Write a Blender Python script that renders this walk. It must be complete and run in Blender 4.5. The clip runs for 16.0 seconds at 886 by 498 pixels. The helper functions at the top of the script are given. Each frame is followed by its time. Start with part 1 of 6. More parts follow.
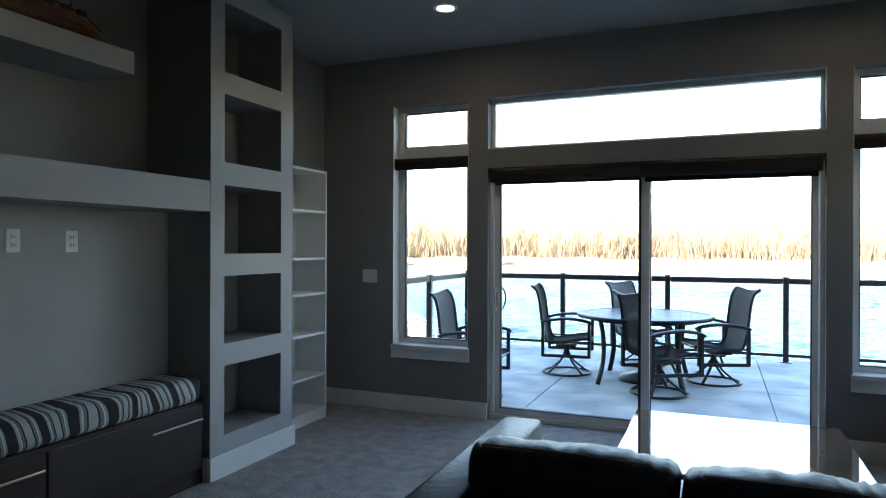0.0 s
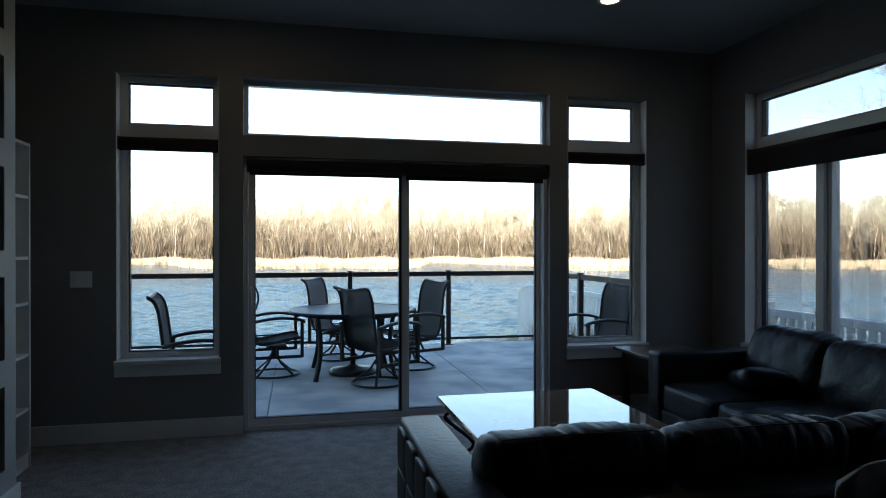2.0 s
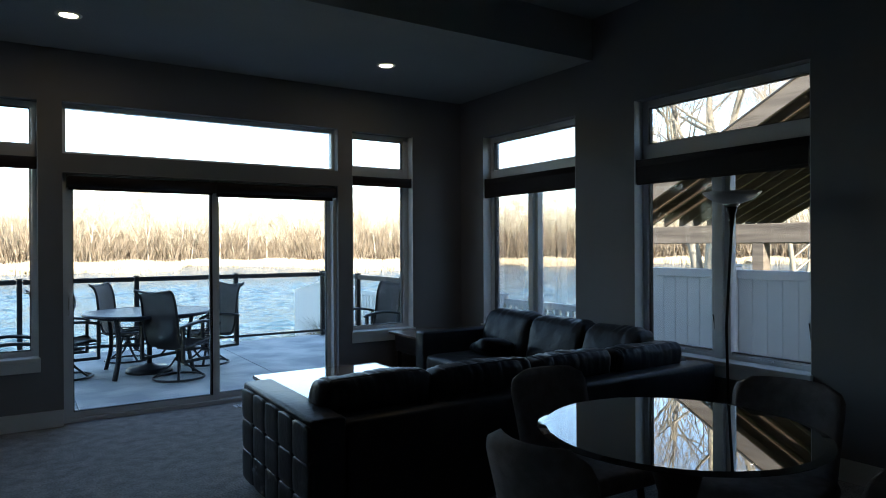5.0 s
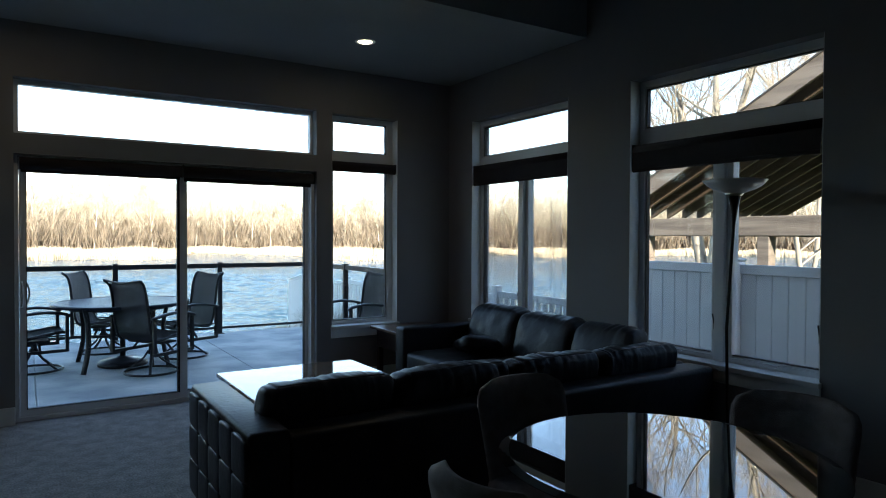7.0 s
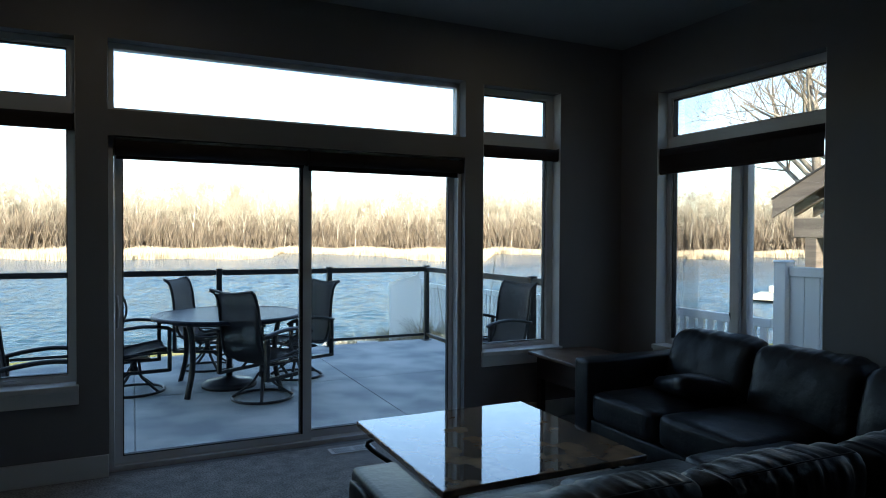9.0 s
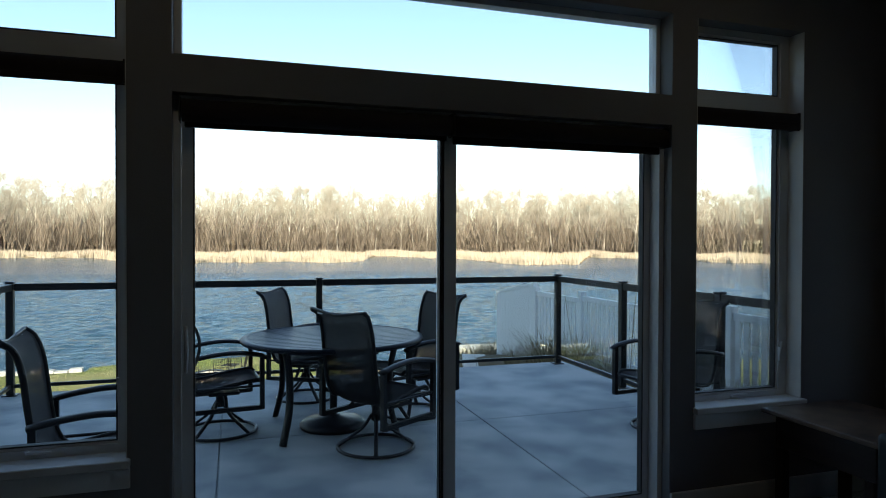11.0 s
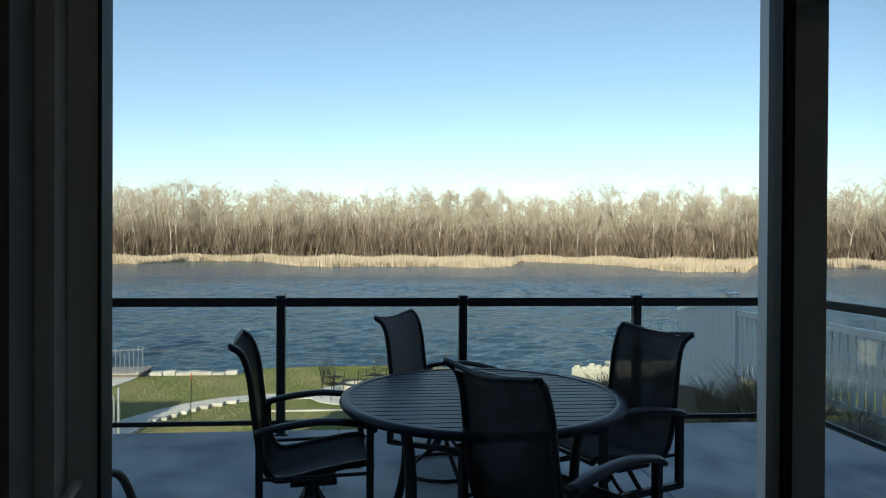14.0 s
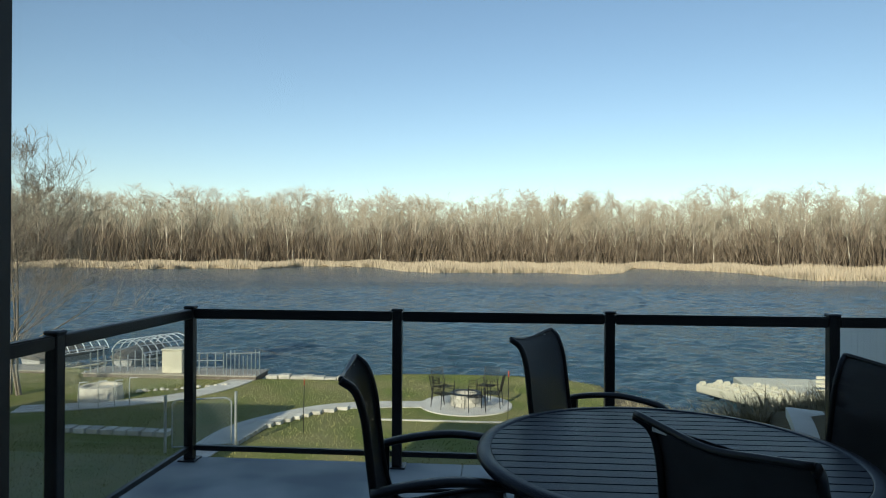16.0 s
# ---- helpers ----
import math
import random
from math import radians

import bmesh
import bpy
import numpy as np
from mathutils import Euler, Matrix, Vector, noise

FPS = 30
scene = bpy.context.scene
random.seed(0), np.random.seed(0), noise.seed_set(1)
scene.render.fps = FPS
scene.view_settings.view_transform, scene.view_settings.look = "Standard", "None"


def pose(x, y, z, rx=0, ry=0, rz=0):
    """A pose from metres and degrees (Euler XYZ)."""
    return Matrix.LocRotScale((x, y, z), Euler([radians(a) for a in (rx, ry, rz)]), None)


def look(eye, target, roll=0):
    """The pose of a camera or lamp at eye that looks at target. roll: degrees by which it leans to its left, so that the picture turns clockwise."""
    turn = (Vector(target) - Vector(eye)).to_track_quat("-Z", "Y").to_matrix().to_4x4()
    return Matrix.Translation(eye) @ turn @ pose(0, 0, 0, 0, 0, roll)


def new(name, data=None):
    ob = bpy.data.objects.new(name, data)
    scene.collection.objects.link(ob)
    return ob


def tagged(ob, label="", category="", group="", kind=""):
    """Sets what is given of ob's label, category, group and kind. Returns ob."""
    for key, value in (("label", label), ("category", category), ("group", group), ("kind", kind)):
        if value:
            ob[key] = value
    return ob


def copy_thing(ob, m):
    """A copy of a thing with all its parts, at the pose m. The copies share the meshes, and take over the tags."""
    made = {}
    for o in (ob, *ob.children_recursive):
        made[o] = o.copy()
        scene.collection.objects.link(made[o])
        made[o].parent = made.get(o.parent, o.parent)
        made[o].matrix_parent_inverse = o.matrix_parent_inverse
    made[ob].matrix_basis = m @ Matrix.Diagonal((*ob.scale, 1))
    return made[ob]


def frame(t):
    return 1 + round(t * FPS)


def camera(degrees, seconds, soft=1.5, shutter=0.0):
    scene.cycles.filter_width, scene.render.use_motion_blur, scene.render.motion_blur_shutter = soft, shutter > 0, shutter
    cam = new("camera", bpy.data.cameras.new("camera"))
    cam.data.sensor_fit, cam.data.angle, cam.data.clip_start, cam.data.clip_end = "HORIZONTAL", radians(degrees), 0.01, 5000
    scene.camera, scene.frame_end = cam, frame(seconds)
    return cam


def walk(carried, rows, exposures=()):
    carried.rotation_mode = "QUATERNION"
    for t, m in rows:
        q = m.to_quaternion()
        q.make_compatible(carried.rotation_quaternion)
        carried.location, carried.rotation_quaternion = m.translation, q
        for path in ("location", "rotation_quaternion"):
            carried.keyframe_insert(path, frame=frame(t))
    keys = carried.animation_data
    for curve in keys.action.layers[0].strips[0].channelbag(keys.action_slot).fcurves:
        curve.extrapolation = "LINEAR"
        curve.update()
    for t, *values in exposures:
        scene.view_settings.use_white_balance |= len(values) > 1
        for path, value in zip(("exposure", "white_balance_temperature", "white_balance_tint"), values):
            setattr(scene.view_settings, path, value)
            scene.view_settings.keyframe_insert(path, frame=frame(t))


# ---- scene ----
cam = camera(68.2, 16.0, soft=1.0)
PATH = [
    (0, (1.705, -5.226, 1.41), (0.932, -3.382, 1.405), 0.2),
    (0.5, (1.293, -5.214, 1.423), (0.815, -3.272, 1.409), 0.3),
    (1, (0.954, -5.196, 1.424), (0.767, -3.205, 1.411), 0.3),
    (1.5, (0.638, -5.151, 1.392), (0.812, -3.158, 1.384), 0.1),
    (2, (0.354, -5.192, 1.383), (0.791, -3.241, 1.377), 0.0),
    (2.5, (0.128, -5.358, 1.394), (0.762, -3.461, 1.387), -0.1),
    (3, (-0.014, -5.557, 1.413), (0.725, -3.698, 1.406), -0.4),
    (3.5, (-0.192, -5.726, 1.402), (0.682, -3.927, 1.4), -0.3),
    (4, (-0.272, -5.914, 1.416), (0.737, -4.187, 1.41), -0.4),
    (4.5, (-0.298, -6.117, 1.425), (0.76, -4.42, 1.42), -0.4),
    (5, (-0.321, -6.278, 1.434), (0.764, -4.599, 1.429), -0.3),
    (7.5, (0.121, -5.844, 1.44), (1.189, -4.153, 1.399), 0.4),
    (8, (0.138, -5.426, 1.436), (1.177, -3.717, 1.395), 0.2),
    (8.5, (0.123, -5.003, 1.436), (1.088, -3.252, 1.403), 0.3),
    (9, (0.096, -4.56, 1.456), (0.956, -2.754, 1.42), 0.3),
    (9.5, (0.034, -4.129, 1.449), (0.798, -2.281, 1.417), 0.4),
    (12, (0.373, -2.361, 1.459), (0.887, -0.428, 1.437), 0.1),
    (12.5, (0.433, -2.023, 1.443), (0.868, -0.071, 1.426), 0.2),
    (13, (0.480, -1.698, 1.438), (0.825, 0.272, 1.422), 0.2),
    (13.5, (0.480, -1.388, 1.446), (0.728, 0.597, 1.433), 0.3),
    (14, (0.490, -1.090, 1.450), (0.659, 0.903, 1.437), 0.3),
    (14.5, (0.416, -0.781, 1.450), (0.469, 1.218, 1.440), 0.4),
    (15, (0.328, -0.542, 1.448), (0.328, 1.457, 1.441), 0.4),
    (15.5, (0.280, -0.380, 1.452), (0.211, 1.618, 1.448), 0.3),
    (16, (0.316, -0.342, 1.448), (0.163, 1.653, 1.452), 0.3),
]
EXPOSURES = ((0, 3.28, 6750, 11), (0.5, 2.8, 6750, 11), (1, 2.2, 6700, 11), (1.5, 1.85, 6650, 11), (3, 1.6, 6450, 11), (5, 2.12, 6400, 10), (7.5, 2.02, 6400, 10), (8.5, 1.88, 6430, 9), (9, 1.72, 6450, 9), (12, 0.72, 6550, 8), (13.5, 0.35, 6550, 6), (16, 0.0, 6600, 5))
walk(cam, [(t, look(eye, target, roll)) for t, eye, target, roll in PATH], EXPOSURES)

# sun and sky
SUN_EL, SUN_HEAD = 25.0, 16.0      # height, and heading of the light (degrees clockwise from +y)
world = bpy.data.worlds.new("world")
scene.world = world
world.use_nodes = True
wn = world.node_tree
wn.nodes.clear()
sky = wn.nodes.new("ShaderNodeTexSky")
sky.sky_type = "NISHITA"
sky.sun_disc = False
sky.sun_elevation = radians(SUN_EL)
sky.sun_rotation = radians(180 + SUN_HEAD)
sky.air_density, sky.dust_density, sky.ozone_density = 1.0, 0.3, 1.5
bg = wn.nodes.new("ShaderNodeBackground")
bg.inputs["Strength"].default_value = 0.15
wo = wn.nodes.new("ShaderNodeOutputWorld")
wn.links.new(sky.outputs[0], bg.inputs[0])
wn.links.new(bg.outputs[0], wo.inputs[0])
sun_data = bpy.data.lights.new("sun", "SUN")
sun_data.energy, sun_data.angle, sun_data.color = 4.8, radians(0.5), (1.0, 0.9, 0.76)
sun = new("sun", sun_data)
hx, hy = math.sin(radians(SUN_HEAD)), math.cos(radians(SUN_HEAD))
ce, se = math.cos(radians(SUN_EL)), math.sin(radians(SUN_EL))
sun.matrix_world = look((-60 * hx * ce, -60 * hy * ce, 60 * se), (0, 0, 0))


# ---- materials ----
def mat(name, color, rough=0.6, metal=0.0, color2=None, scale=6.0, bump=0.0, bscale=60.0, spec=0.5, stretch=(1, 1, 1), coat=0.0, detail=4.0, low=0.35, high=0.65, vary=0.0, wide=0.07):
    """Principled paint with a mottled base (noise at one scale), fine relief (noise at another) and an optional change from object to object."""
    m = bpy.data.materials.new(name)
    m.use_nodes = True
    nt = m.node_tree
    b = nt.nodes["Principled BSDF"]
    b.inputs["Roughness"].default_value = rough
    b.inputs["Metallic"].default_value = metal
    b.inputs["Specular IOR Level"].default_value = spec
    b.inputs["Coat Weight"].default_value = coat
    b.inputs["Coat Roughness"].default_value = 0.05
    tc = nt.nodes.new("ShaderNodeTexCoord")
    mp = nt.nodes.new("ShaderNodeMapping")
    mp.inputs["Scale"].default_value = stretch
    nt.links.new(tc.outputs["Object"], mp.inputs[0])
    c2 = color2 or tuple(c * 0.82 for c in color)
    n1 = nt.nodes.new("ShaderNodeTexNoise")
    n1.inputs["Scale"].default_value = scale
    n1.inputs["Detail"].default_value = detail
    nt.links.new(mp.outputs[0], n1.inputs["Vector"])
    r = nt.nodes.new("ShaderNodeValToRGB")
    r.color_ramp.elements[0].position, r.color_ramp.elements[1].position = low, high
    r.color_ramp.elements[0].color = (*c2, 1)
    r.color_ramp.elements[1].color = (*color, 1)
    nt.links.new(n1.outputs[0], r.inputs[0])
    n4 = nt.nodes.new("ShaderNodeTexNoise")
    n4.inputs["Scale"].default_value = scale * 0.11
    n4.inputs["Detail"].default_value = 3
    nt.links.new(tc.outputs["Object"], n4.inputs["Vector"])
    mr4 = nt.nodes.new("ShaderNodeMapRange")
    mr4.inputs[1].default_value, mr4.inputs[2].default_value = 0.3, 0.7
    mr4.inputs[3].default_value, mr4.inputs[4].default_value = 1 - wide, 1 + wide
    nt.links.new(n4.outputs[0], mr4.inputs[0])
    hs4 = nt.nodes.new("ShaderNodeHueSaturation")
    nt.links.new(mr4.outputs[0], hs4.inputs["Value"])
    nt.links.new(r.outputs[0], hs4.inputs["Color"])
    last = hs4.outputs[0]
    if vary:
        oi = nt.nodes.new("ShaderNodeObjectInfo")
        mr = nt.nodes.new("ShaderNodeMapRange")
        mr.inputs[3].default_value, mr.inputs[4].default_value = 1 - vary, 1 + vary
        nt.links.new(oi.outputs["Random"], mr.inputs[0])
        hs = nt.nodes.new("ShaderNodeHueSaturation")
        nt.links.new(mr.outputs[0], hs.inputs["Value"])
        nt.links.new(last, hs.inputs["Color"])
        last = hs.outputs[0]
    nt.links.new(last, b.inputs["Base Color"])
    if bump:
        n2 = nt.nodes.new("ShaderNodeTexNoise")
        n2.inputs["Scale"].default_value = bscale
        n2.inputs["Detail"].default_value = 3
        nt.links.new(mp.outputs[0], n2.inputs["Vector"])
        bp = nt.nodes.new("ShaderNodeBump")
        bp.inputs["Strength"].default_value = bump
        bp.inputs["Distance"].default_value = 0.01
        nt.links.new(n2.outputs[0], bp.inputs["Height"])
        nt.links.new(bp.outputs[0], b.inputs["Normal"])
    return m


def glass_mat(name, tint=(0.93, 0.96, 0.95), gloss=1.0):
    m = bpy.data.materials.new(name)
    m.use_nodes = True
    nt = m.node_tree
    nt.nodes.clear()
    o = nt.nodes.new("ShaderNodeOutputMaterial")
    t = nt.nodes.new("ShaderNodeBsdfTransparent")
    t.inputs[0].default_value = (*tint, 1)
    g = nt.nodes.new("ShaderNodeBsdfGlossy")
    g.inputs["Roughness"].default_value = 0.0
    f = nt.nodes.new("ShaderNodeFresnel")
    f.inputs[0].default_value = 1.45
    k = nt.nodes.new("ShaderNodeMath")
    k.operation = "MULTIPLY"
    k.inputs[1].default_value = gloss
    mx = nt.nodes.new("ShaderNodeMixShader")
    nt.links.new(f.outputs[0], k.inputs[0])
    nt.links.new(k.outputs[0], mx.inputs[0])
    nt.links.new(t.outputs[0], mx.inputs[1])
    nt.links.new(g.outputs[0], mx.inputs[2])
    nt.links.new(mx.outputs[0], o.inputs[0])
    return m


def glow(name, color, strength):
    m = bpy.data.materials.new(name)
    m.use_nodes = True
    b = m.node_tree.nodes["Principled BSDF"]
    b.inputs["Base Color"].default_value = (*color, 1)
    b.inputs["Emission Color"].default_value = (*color, 1)
    b.inputs["Emission Strength"].default_value = strength
    return m


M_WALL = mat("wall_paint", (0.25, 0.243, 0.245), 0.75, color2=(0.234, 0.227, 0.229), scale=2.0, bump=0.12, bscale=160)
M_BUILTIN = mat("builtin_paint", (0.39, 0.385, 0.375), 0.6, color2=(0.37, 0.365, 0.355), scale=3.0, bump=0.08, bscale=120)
M_CEIL = mat("ceiling_paint", (0.36, 0.37, 0.37), 0.85, color2=(0.335, 0.345, 0.345), scale=1.5, bump=0.35, bscale=70)
M_TRIM = mat("white_trim", (0.80, 0.80, 0.78), 0.4, color2=(0.76, 0.76, 0.74), scale=5, bump=0.03, bscale=90)
M_VINYL = mat("white_vinyl", (0.78, 0.79, 0.80), 0.35, color2=(0.74, 0.75, 0.76), scale=4)
M_CARPET = mat("carpet", (0.58, 0.55, 0.52), 0.98, color2=(0.27, 0.255, 0.24), scale=95, bump=0.8, bscale=240, spec=0.1, detail=6, wide=0.2)
M_SHADE = mat("shade_fabric", (0.022, 0.014, 0.014), 0.8, scale=30, bump=0.3, bscale=300)
M_ESPRESSO = mat("espresso_wood", (0.035, 0.022, 0.018), 0.35, color2=(0.02, 0.012, 0.01), scale=5, stretch=(1, 0.15, 4), bump=0.1, bscale=40)
M_LEATHER = mat("black_leather", (0.024, 0.028, 0.032), 0.42, color2=(0.016, 0.019, 0.022), scale=9, bump=0.22, bscale=34, spec=0.28, detail=5)
M_STITCH = mat("seam_thread", (0.05, 0.05, 0.052), 0.6)
M_DULLSTONE = mat("satin_stone", (0.24, 0.16, 0.11), 0.32, color2=(0.08, 0.06, 0.05), scale=6, detail=8, spec=0.35)
M_GRANITE = mat("polished_stone", (0.34, 0.22, 0.13), 0.04, color2=(0.09, 0.075, 0.06), scale=5.5, detail=9, low=0.38, high=0.62, spec=0.9, coat=0.6)
M_IRON = mat("dark_iron", (0.02, 0.018, 0.016), 0.45, metal=0.4, bump=0.1)
M_BRONZE = mat("bronze_aluminium", (0.014, 0.013, 0.014), 0.38, metal=0.25, color2=(0.01, 0.01, 0.011), scale=8)
M_SLING = mat("sling_fabric", (0.095, 0.09, 0.092), 0.8, color2=(0.075, 0.07, 0.072), scale=3, bump=0.4, bscale=350, stretch=(1, 1, 1))
M_SLAT = mat("table_paint", (0.012, 0.015, 0.025), 0.36, color2=(0.008, 0.010, 0.017), scale=6, spec=0.2)
M_CONCRETE = mat("deck_concrete", (0.53, 0.54, 0.515), 0.7, color2=(0.28, 0.31, 0.32), scale=1.9, bump=0.12, bscale=60, detail=8, low=0.38, high=0.62, wide=0.16)
M_PAVE = mat("pale_concrete", (0.70, 0.66, 0.58), 0.85, color2=(0.52, 0.48, 0.42), scale=1.5, bump=0.3, bscale=30)
M_BLOCK = mat("stone_block", (0.66, 0.61, 0.52), 0.9, color2=(0.50, 0.46, 0.38), scale=3, bump=0.8, bscale=12, vary=0.12)
M_GRASS = mat("lawn", (0.23, 0.25, 0.085), 0.95, color2=(0.38, 0.34, 0.15), scale=0.55, bump=1.0, bscale=20, detail=9, spec=0.1)
M_REED = mat("dry_reed", (0.58, 0.48, 0.34), 0.95, color2=(0.47, 0.385, 0.27), scale=0.3, spec=0.1)
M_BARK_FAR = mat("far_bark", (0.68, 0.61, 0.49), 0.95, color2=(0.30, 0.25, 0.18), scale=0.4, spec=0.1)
# brown twig colour lightened to carry some distance haze
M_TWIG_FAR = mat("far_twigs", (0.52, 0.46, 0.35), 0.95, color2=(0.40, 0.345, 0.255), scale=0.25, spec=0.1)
M_BRUSH = mat("far_brush", (0.30, 0.24, 0.175), 0.95, color2=(0.16, 0.125, 0.09), scale=0.3, spec=0.1)
M_BARK = mat("pale_bark", (0.40, 0.34, 0.26), 0.9, color2=(0.22, 0.18, 0.14), scale=4, stretch=(1, 1, 0.3), bump=0.8, bscale=10)
M_CEDAR = mat("cedar", (0.11, 0.072, 0.045), 0.75, color2=(0.055, 0.035, 0.022), scale=3, stretch=(1, 0.2, 1), bump=0.4, bscale=25)
M_GREYWOOD = mat("weathered_wood", (0.21, 0.17, 0.135), 0.85, color2=(0.12, 0.095, 0.075), scale=5, stretch=(1, 0.12, 2), bump=0.4, bscale=25)
M_ALU = mat("bright_aluminium", (0.75, 0.76, 0.77), 0.35, metal=0.9)
M_GALV = mat("galvanised", (0.62, 0.63, 0.62), 0.45, metal=0.7)
M_NICKEL = mat("brushed_nickel", (0.6, 0.58, 0.54), 0.28, metal=1.0)
M_CHAIR = mat("grey_upholstery", (0.34, 0.295, 0.29), 0.95, color2=(0.25, 0.22, 0.215), scale=20, bump=0.5, bscale=260, spec=0.2)
M_FROST = mat("frosted_bowl", (0.80, 0.78, 0.74), 0.35)
M_SHIP = mat("model_hull", (0.22, 0.09, 0.045), 0.45, color2=(0.12, 0.045, 0.025), scale=10, stretch=(1, 0.1, 6))
M_DARKBOX = mat("dark_trim", (0.03, 0.028, 0.027), 0.6)
M_RED = mat("red_tip", (0.55, 0.07, 0.03), 0.6)
M_SIDING = mat("house_siding", (0.42, 0.40, 0.37), 0.8, scale=2)
M_ROOF = mat("roof_shingle", (0.07, 0.065, 0.06), 0.9, scale=6, bump=0.5, bscale=30)
M_SOIL = mat("bank_soil", (0.10, 0.085, 0.06), 0.95, color2=(0.17, 0.14, 0.09), scale=1.2, bump=1.0, bscale=8, detail=8, spec=0.1)
M_DOCK = mat("dock_boards", (0.45, 0.40, 0.33), 0.85, color2=(0.34, 0.30, 0.25), scale=3, bump=0.2, bscale=30)
M_CREAMDOCK = mat("cream_plastic", (0.72, 0.66, 0.50), 0.6, color2=(0.65, 0.59, 0.44), scale=3)
M_DRYGRASS = mat("dry_ornamental_grass", (0.36, 0.30, 0.19), 0.95, color2=(0.16, 0.13, 0.08), scale=3, spec=0.1)
M_BOATHULL = mat("boat_hull", (0.55, 0.52, 0.46), 0.3, color2=(0.48, 0.46, 0.41), scale=2)
M_COVER = mat("boat_cover", (0.10, 0.09, 0.075), 0.8, color2=(0.2, 0.18, 0.15), scale=3, bump=0.4, bscale=10)
_nt = M_SLING.node_tree
_mx = _nt.nodes.new("ShaderNodeMixShader")
_mx.inputs[0].default_value = 0.05
_tr = _nt.nodes.new("ShaderNodeBsdfTransparent")
_nt.links.new(_nt.nodes["Principled BSDF"].outputs[0], _mx.inputs[1])
_nt.links.new(_tr.outputs[0], _mx.inputs[2])
_nt.links.new(_mx.outputs[0], _nt.nodes["Material Output"].inputs[0])
M_GLASS = glass_mat("window_glass", (0.95, 0.97, 0.97), 0.55)
M_RAILGLASS = glass_mat("rail_glass", (0.94, 0.965, 0.965), 0.2)
M_MIRRORGLASS = bpy.data.materials.new("tabletop_glass")
M_MIRRORGLASS.use_nodes = True
_b = M_MIRRORGLASS.node_tree.nodes["Principled BSDF"]
_b.inputs["Base Color"].default_value = (0.01, 0.012, 0.012, 1)
_b.inputs["Roughness"].default_value = 0.0
_b.inputs["Specular IOR Level"].default_value = 1.0
_b.inputs["Coat Weight"].default_value = 1.0
_b.inputs["Coat Roughness"].default_value = 0.0
M_LAMP = glow("lamp_glow", (1.0, 0.82, 0.55), 9.0)


def water_mat():
    m = bpy.data.materials.new("lake_water")
    m.use_nodes = True
    nt = m.node_tree
    b = nt.nodes["Principled BSDF"]
    b.inputs["Base Color"].default_value = (0.030, 0.066, 0.088, 1)
    b.inputs["Roughness"].default_value = 0.12
    b.inputs["IOR"].default_value = 1.33
    tc = nt.nodes.new("ShaderNodeTexCoord")
    hs = []
    for sc, st, dist in ((2.1, (1.0, 1.0, 1), 0.0), (0.7, (1.0, 1.2, 1), 0.0), (7.0, (1, 1.0, 1), 0.0)):
        mp = nt.nodes.new("ShaderNodeMapping")
        mp.inputs["Scale"].default_value = st
        mp.inputs["Rotation"].default_value = (0, 0, radians(18))
        n = nt.nodes.new("ShaderNodeTexNoise")
        n.inputs["Scale"].default_value = sc
        n.inputs["Detail"].default_value = 5
        nt.links.new(tc.outputs["Object"], mp.inputs[0])
        nt.links.new(mp.outputs[0], n.inputs["Vector"])
        hs.append(n.outputs[0])
    a = nt.nodes.new("ShaderNodeMath")
    a.operation = "MULTIPLY_ADD"
    a.inputs[1].default_value = 1.1
    nt.links.new(hs[1], a.inputs[0])
    nt.links.new(hs[0], a.inputs[2])
    a2 = nt.nodes.new("ShaderNodeMath")
    a2.operation = "MULTIPLY_ADD"
    a2.inputs[1].default_value = 0.18
    nt.links.new(hs[2], a2.inputs[0])
    nt.links.new(a.outputs[0], a2.inputs[2])
    bp = nt.nodes.new("ShaderNodeBump")
    bp.inputs["Strength"].default_value = 1.0
    bp.inputs["Distance"].default_value = 0.28
    nt.links.new(a2.outputs[0], bp.inputs["Height"])
    nt.links.new(bp.outputs[0], b.inputs["Normal"])
    return m


M_WATER = water_mat()


def stripe_mat():
    m = bpy.data.materials.new("striped_cushion_cloth")
    m.use_nodes = True
    nt = m.node_tree
    b = nt.nodes["Principled BSDF"]
    b.inputs["Roughness"].default_value = 0.95
    tc = nt.nodes.new("ShaderNodeTexCoord")
    w = nt.nodes.new("ShaderNodeTexWave")
    w.wave_type, w.bands_direction = "BANDS", "Y"
    w.inputs["Scale"].default_value = 2.0
    w.inputs["Distortion"].default_value = 4.6
    w.inputs["Detail"].default_value = 1.0
    w.inputs["Detail Scale"].default_value = 1.2
    r = nt.nodes.new("ShaderNodeValToRGB")
    r.color_ramp.interpolation = "CONSTANT"
    cols = [(0.0, (0.015, 0.015, 0.016)), (0.22, (0.30, 0.31, 0.31)), (0.42, (0.62, 0.60, 0.54)), (0.52, (0.16, 0.165, 0.17)), (0.78, (0.02, 0.02, 0.02)), (0.88, (0.36, 0.36, 0.35))]
    e = r.color_ramp.elements
    e[0].position, e[0].color = 0, (*cols[0][1], 1)
    e[1].position, e[1].color = cols[1][0], (*cols[1][1], 1)
    for p, c in cols[2:]:
        x = e.new(p)
        x.color = (*c, 1)
    nt.links.new(tc.outputs["Object"], w.inputs["Vector"])
    nt.links.new(w.outputs["Fac"], r.inputs[0])
    nt.links.new(r.outputs[0], b.inputs["Base Color"])
    return m


M_STRIPE = stripe_mat()


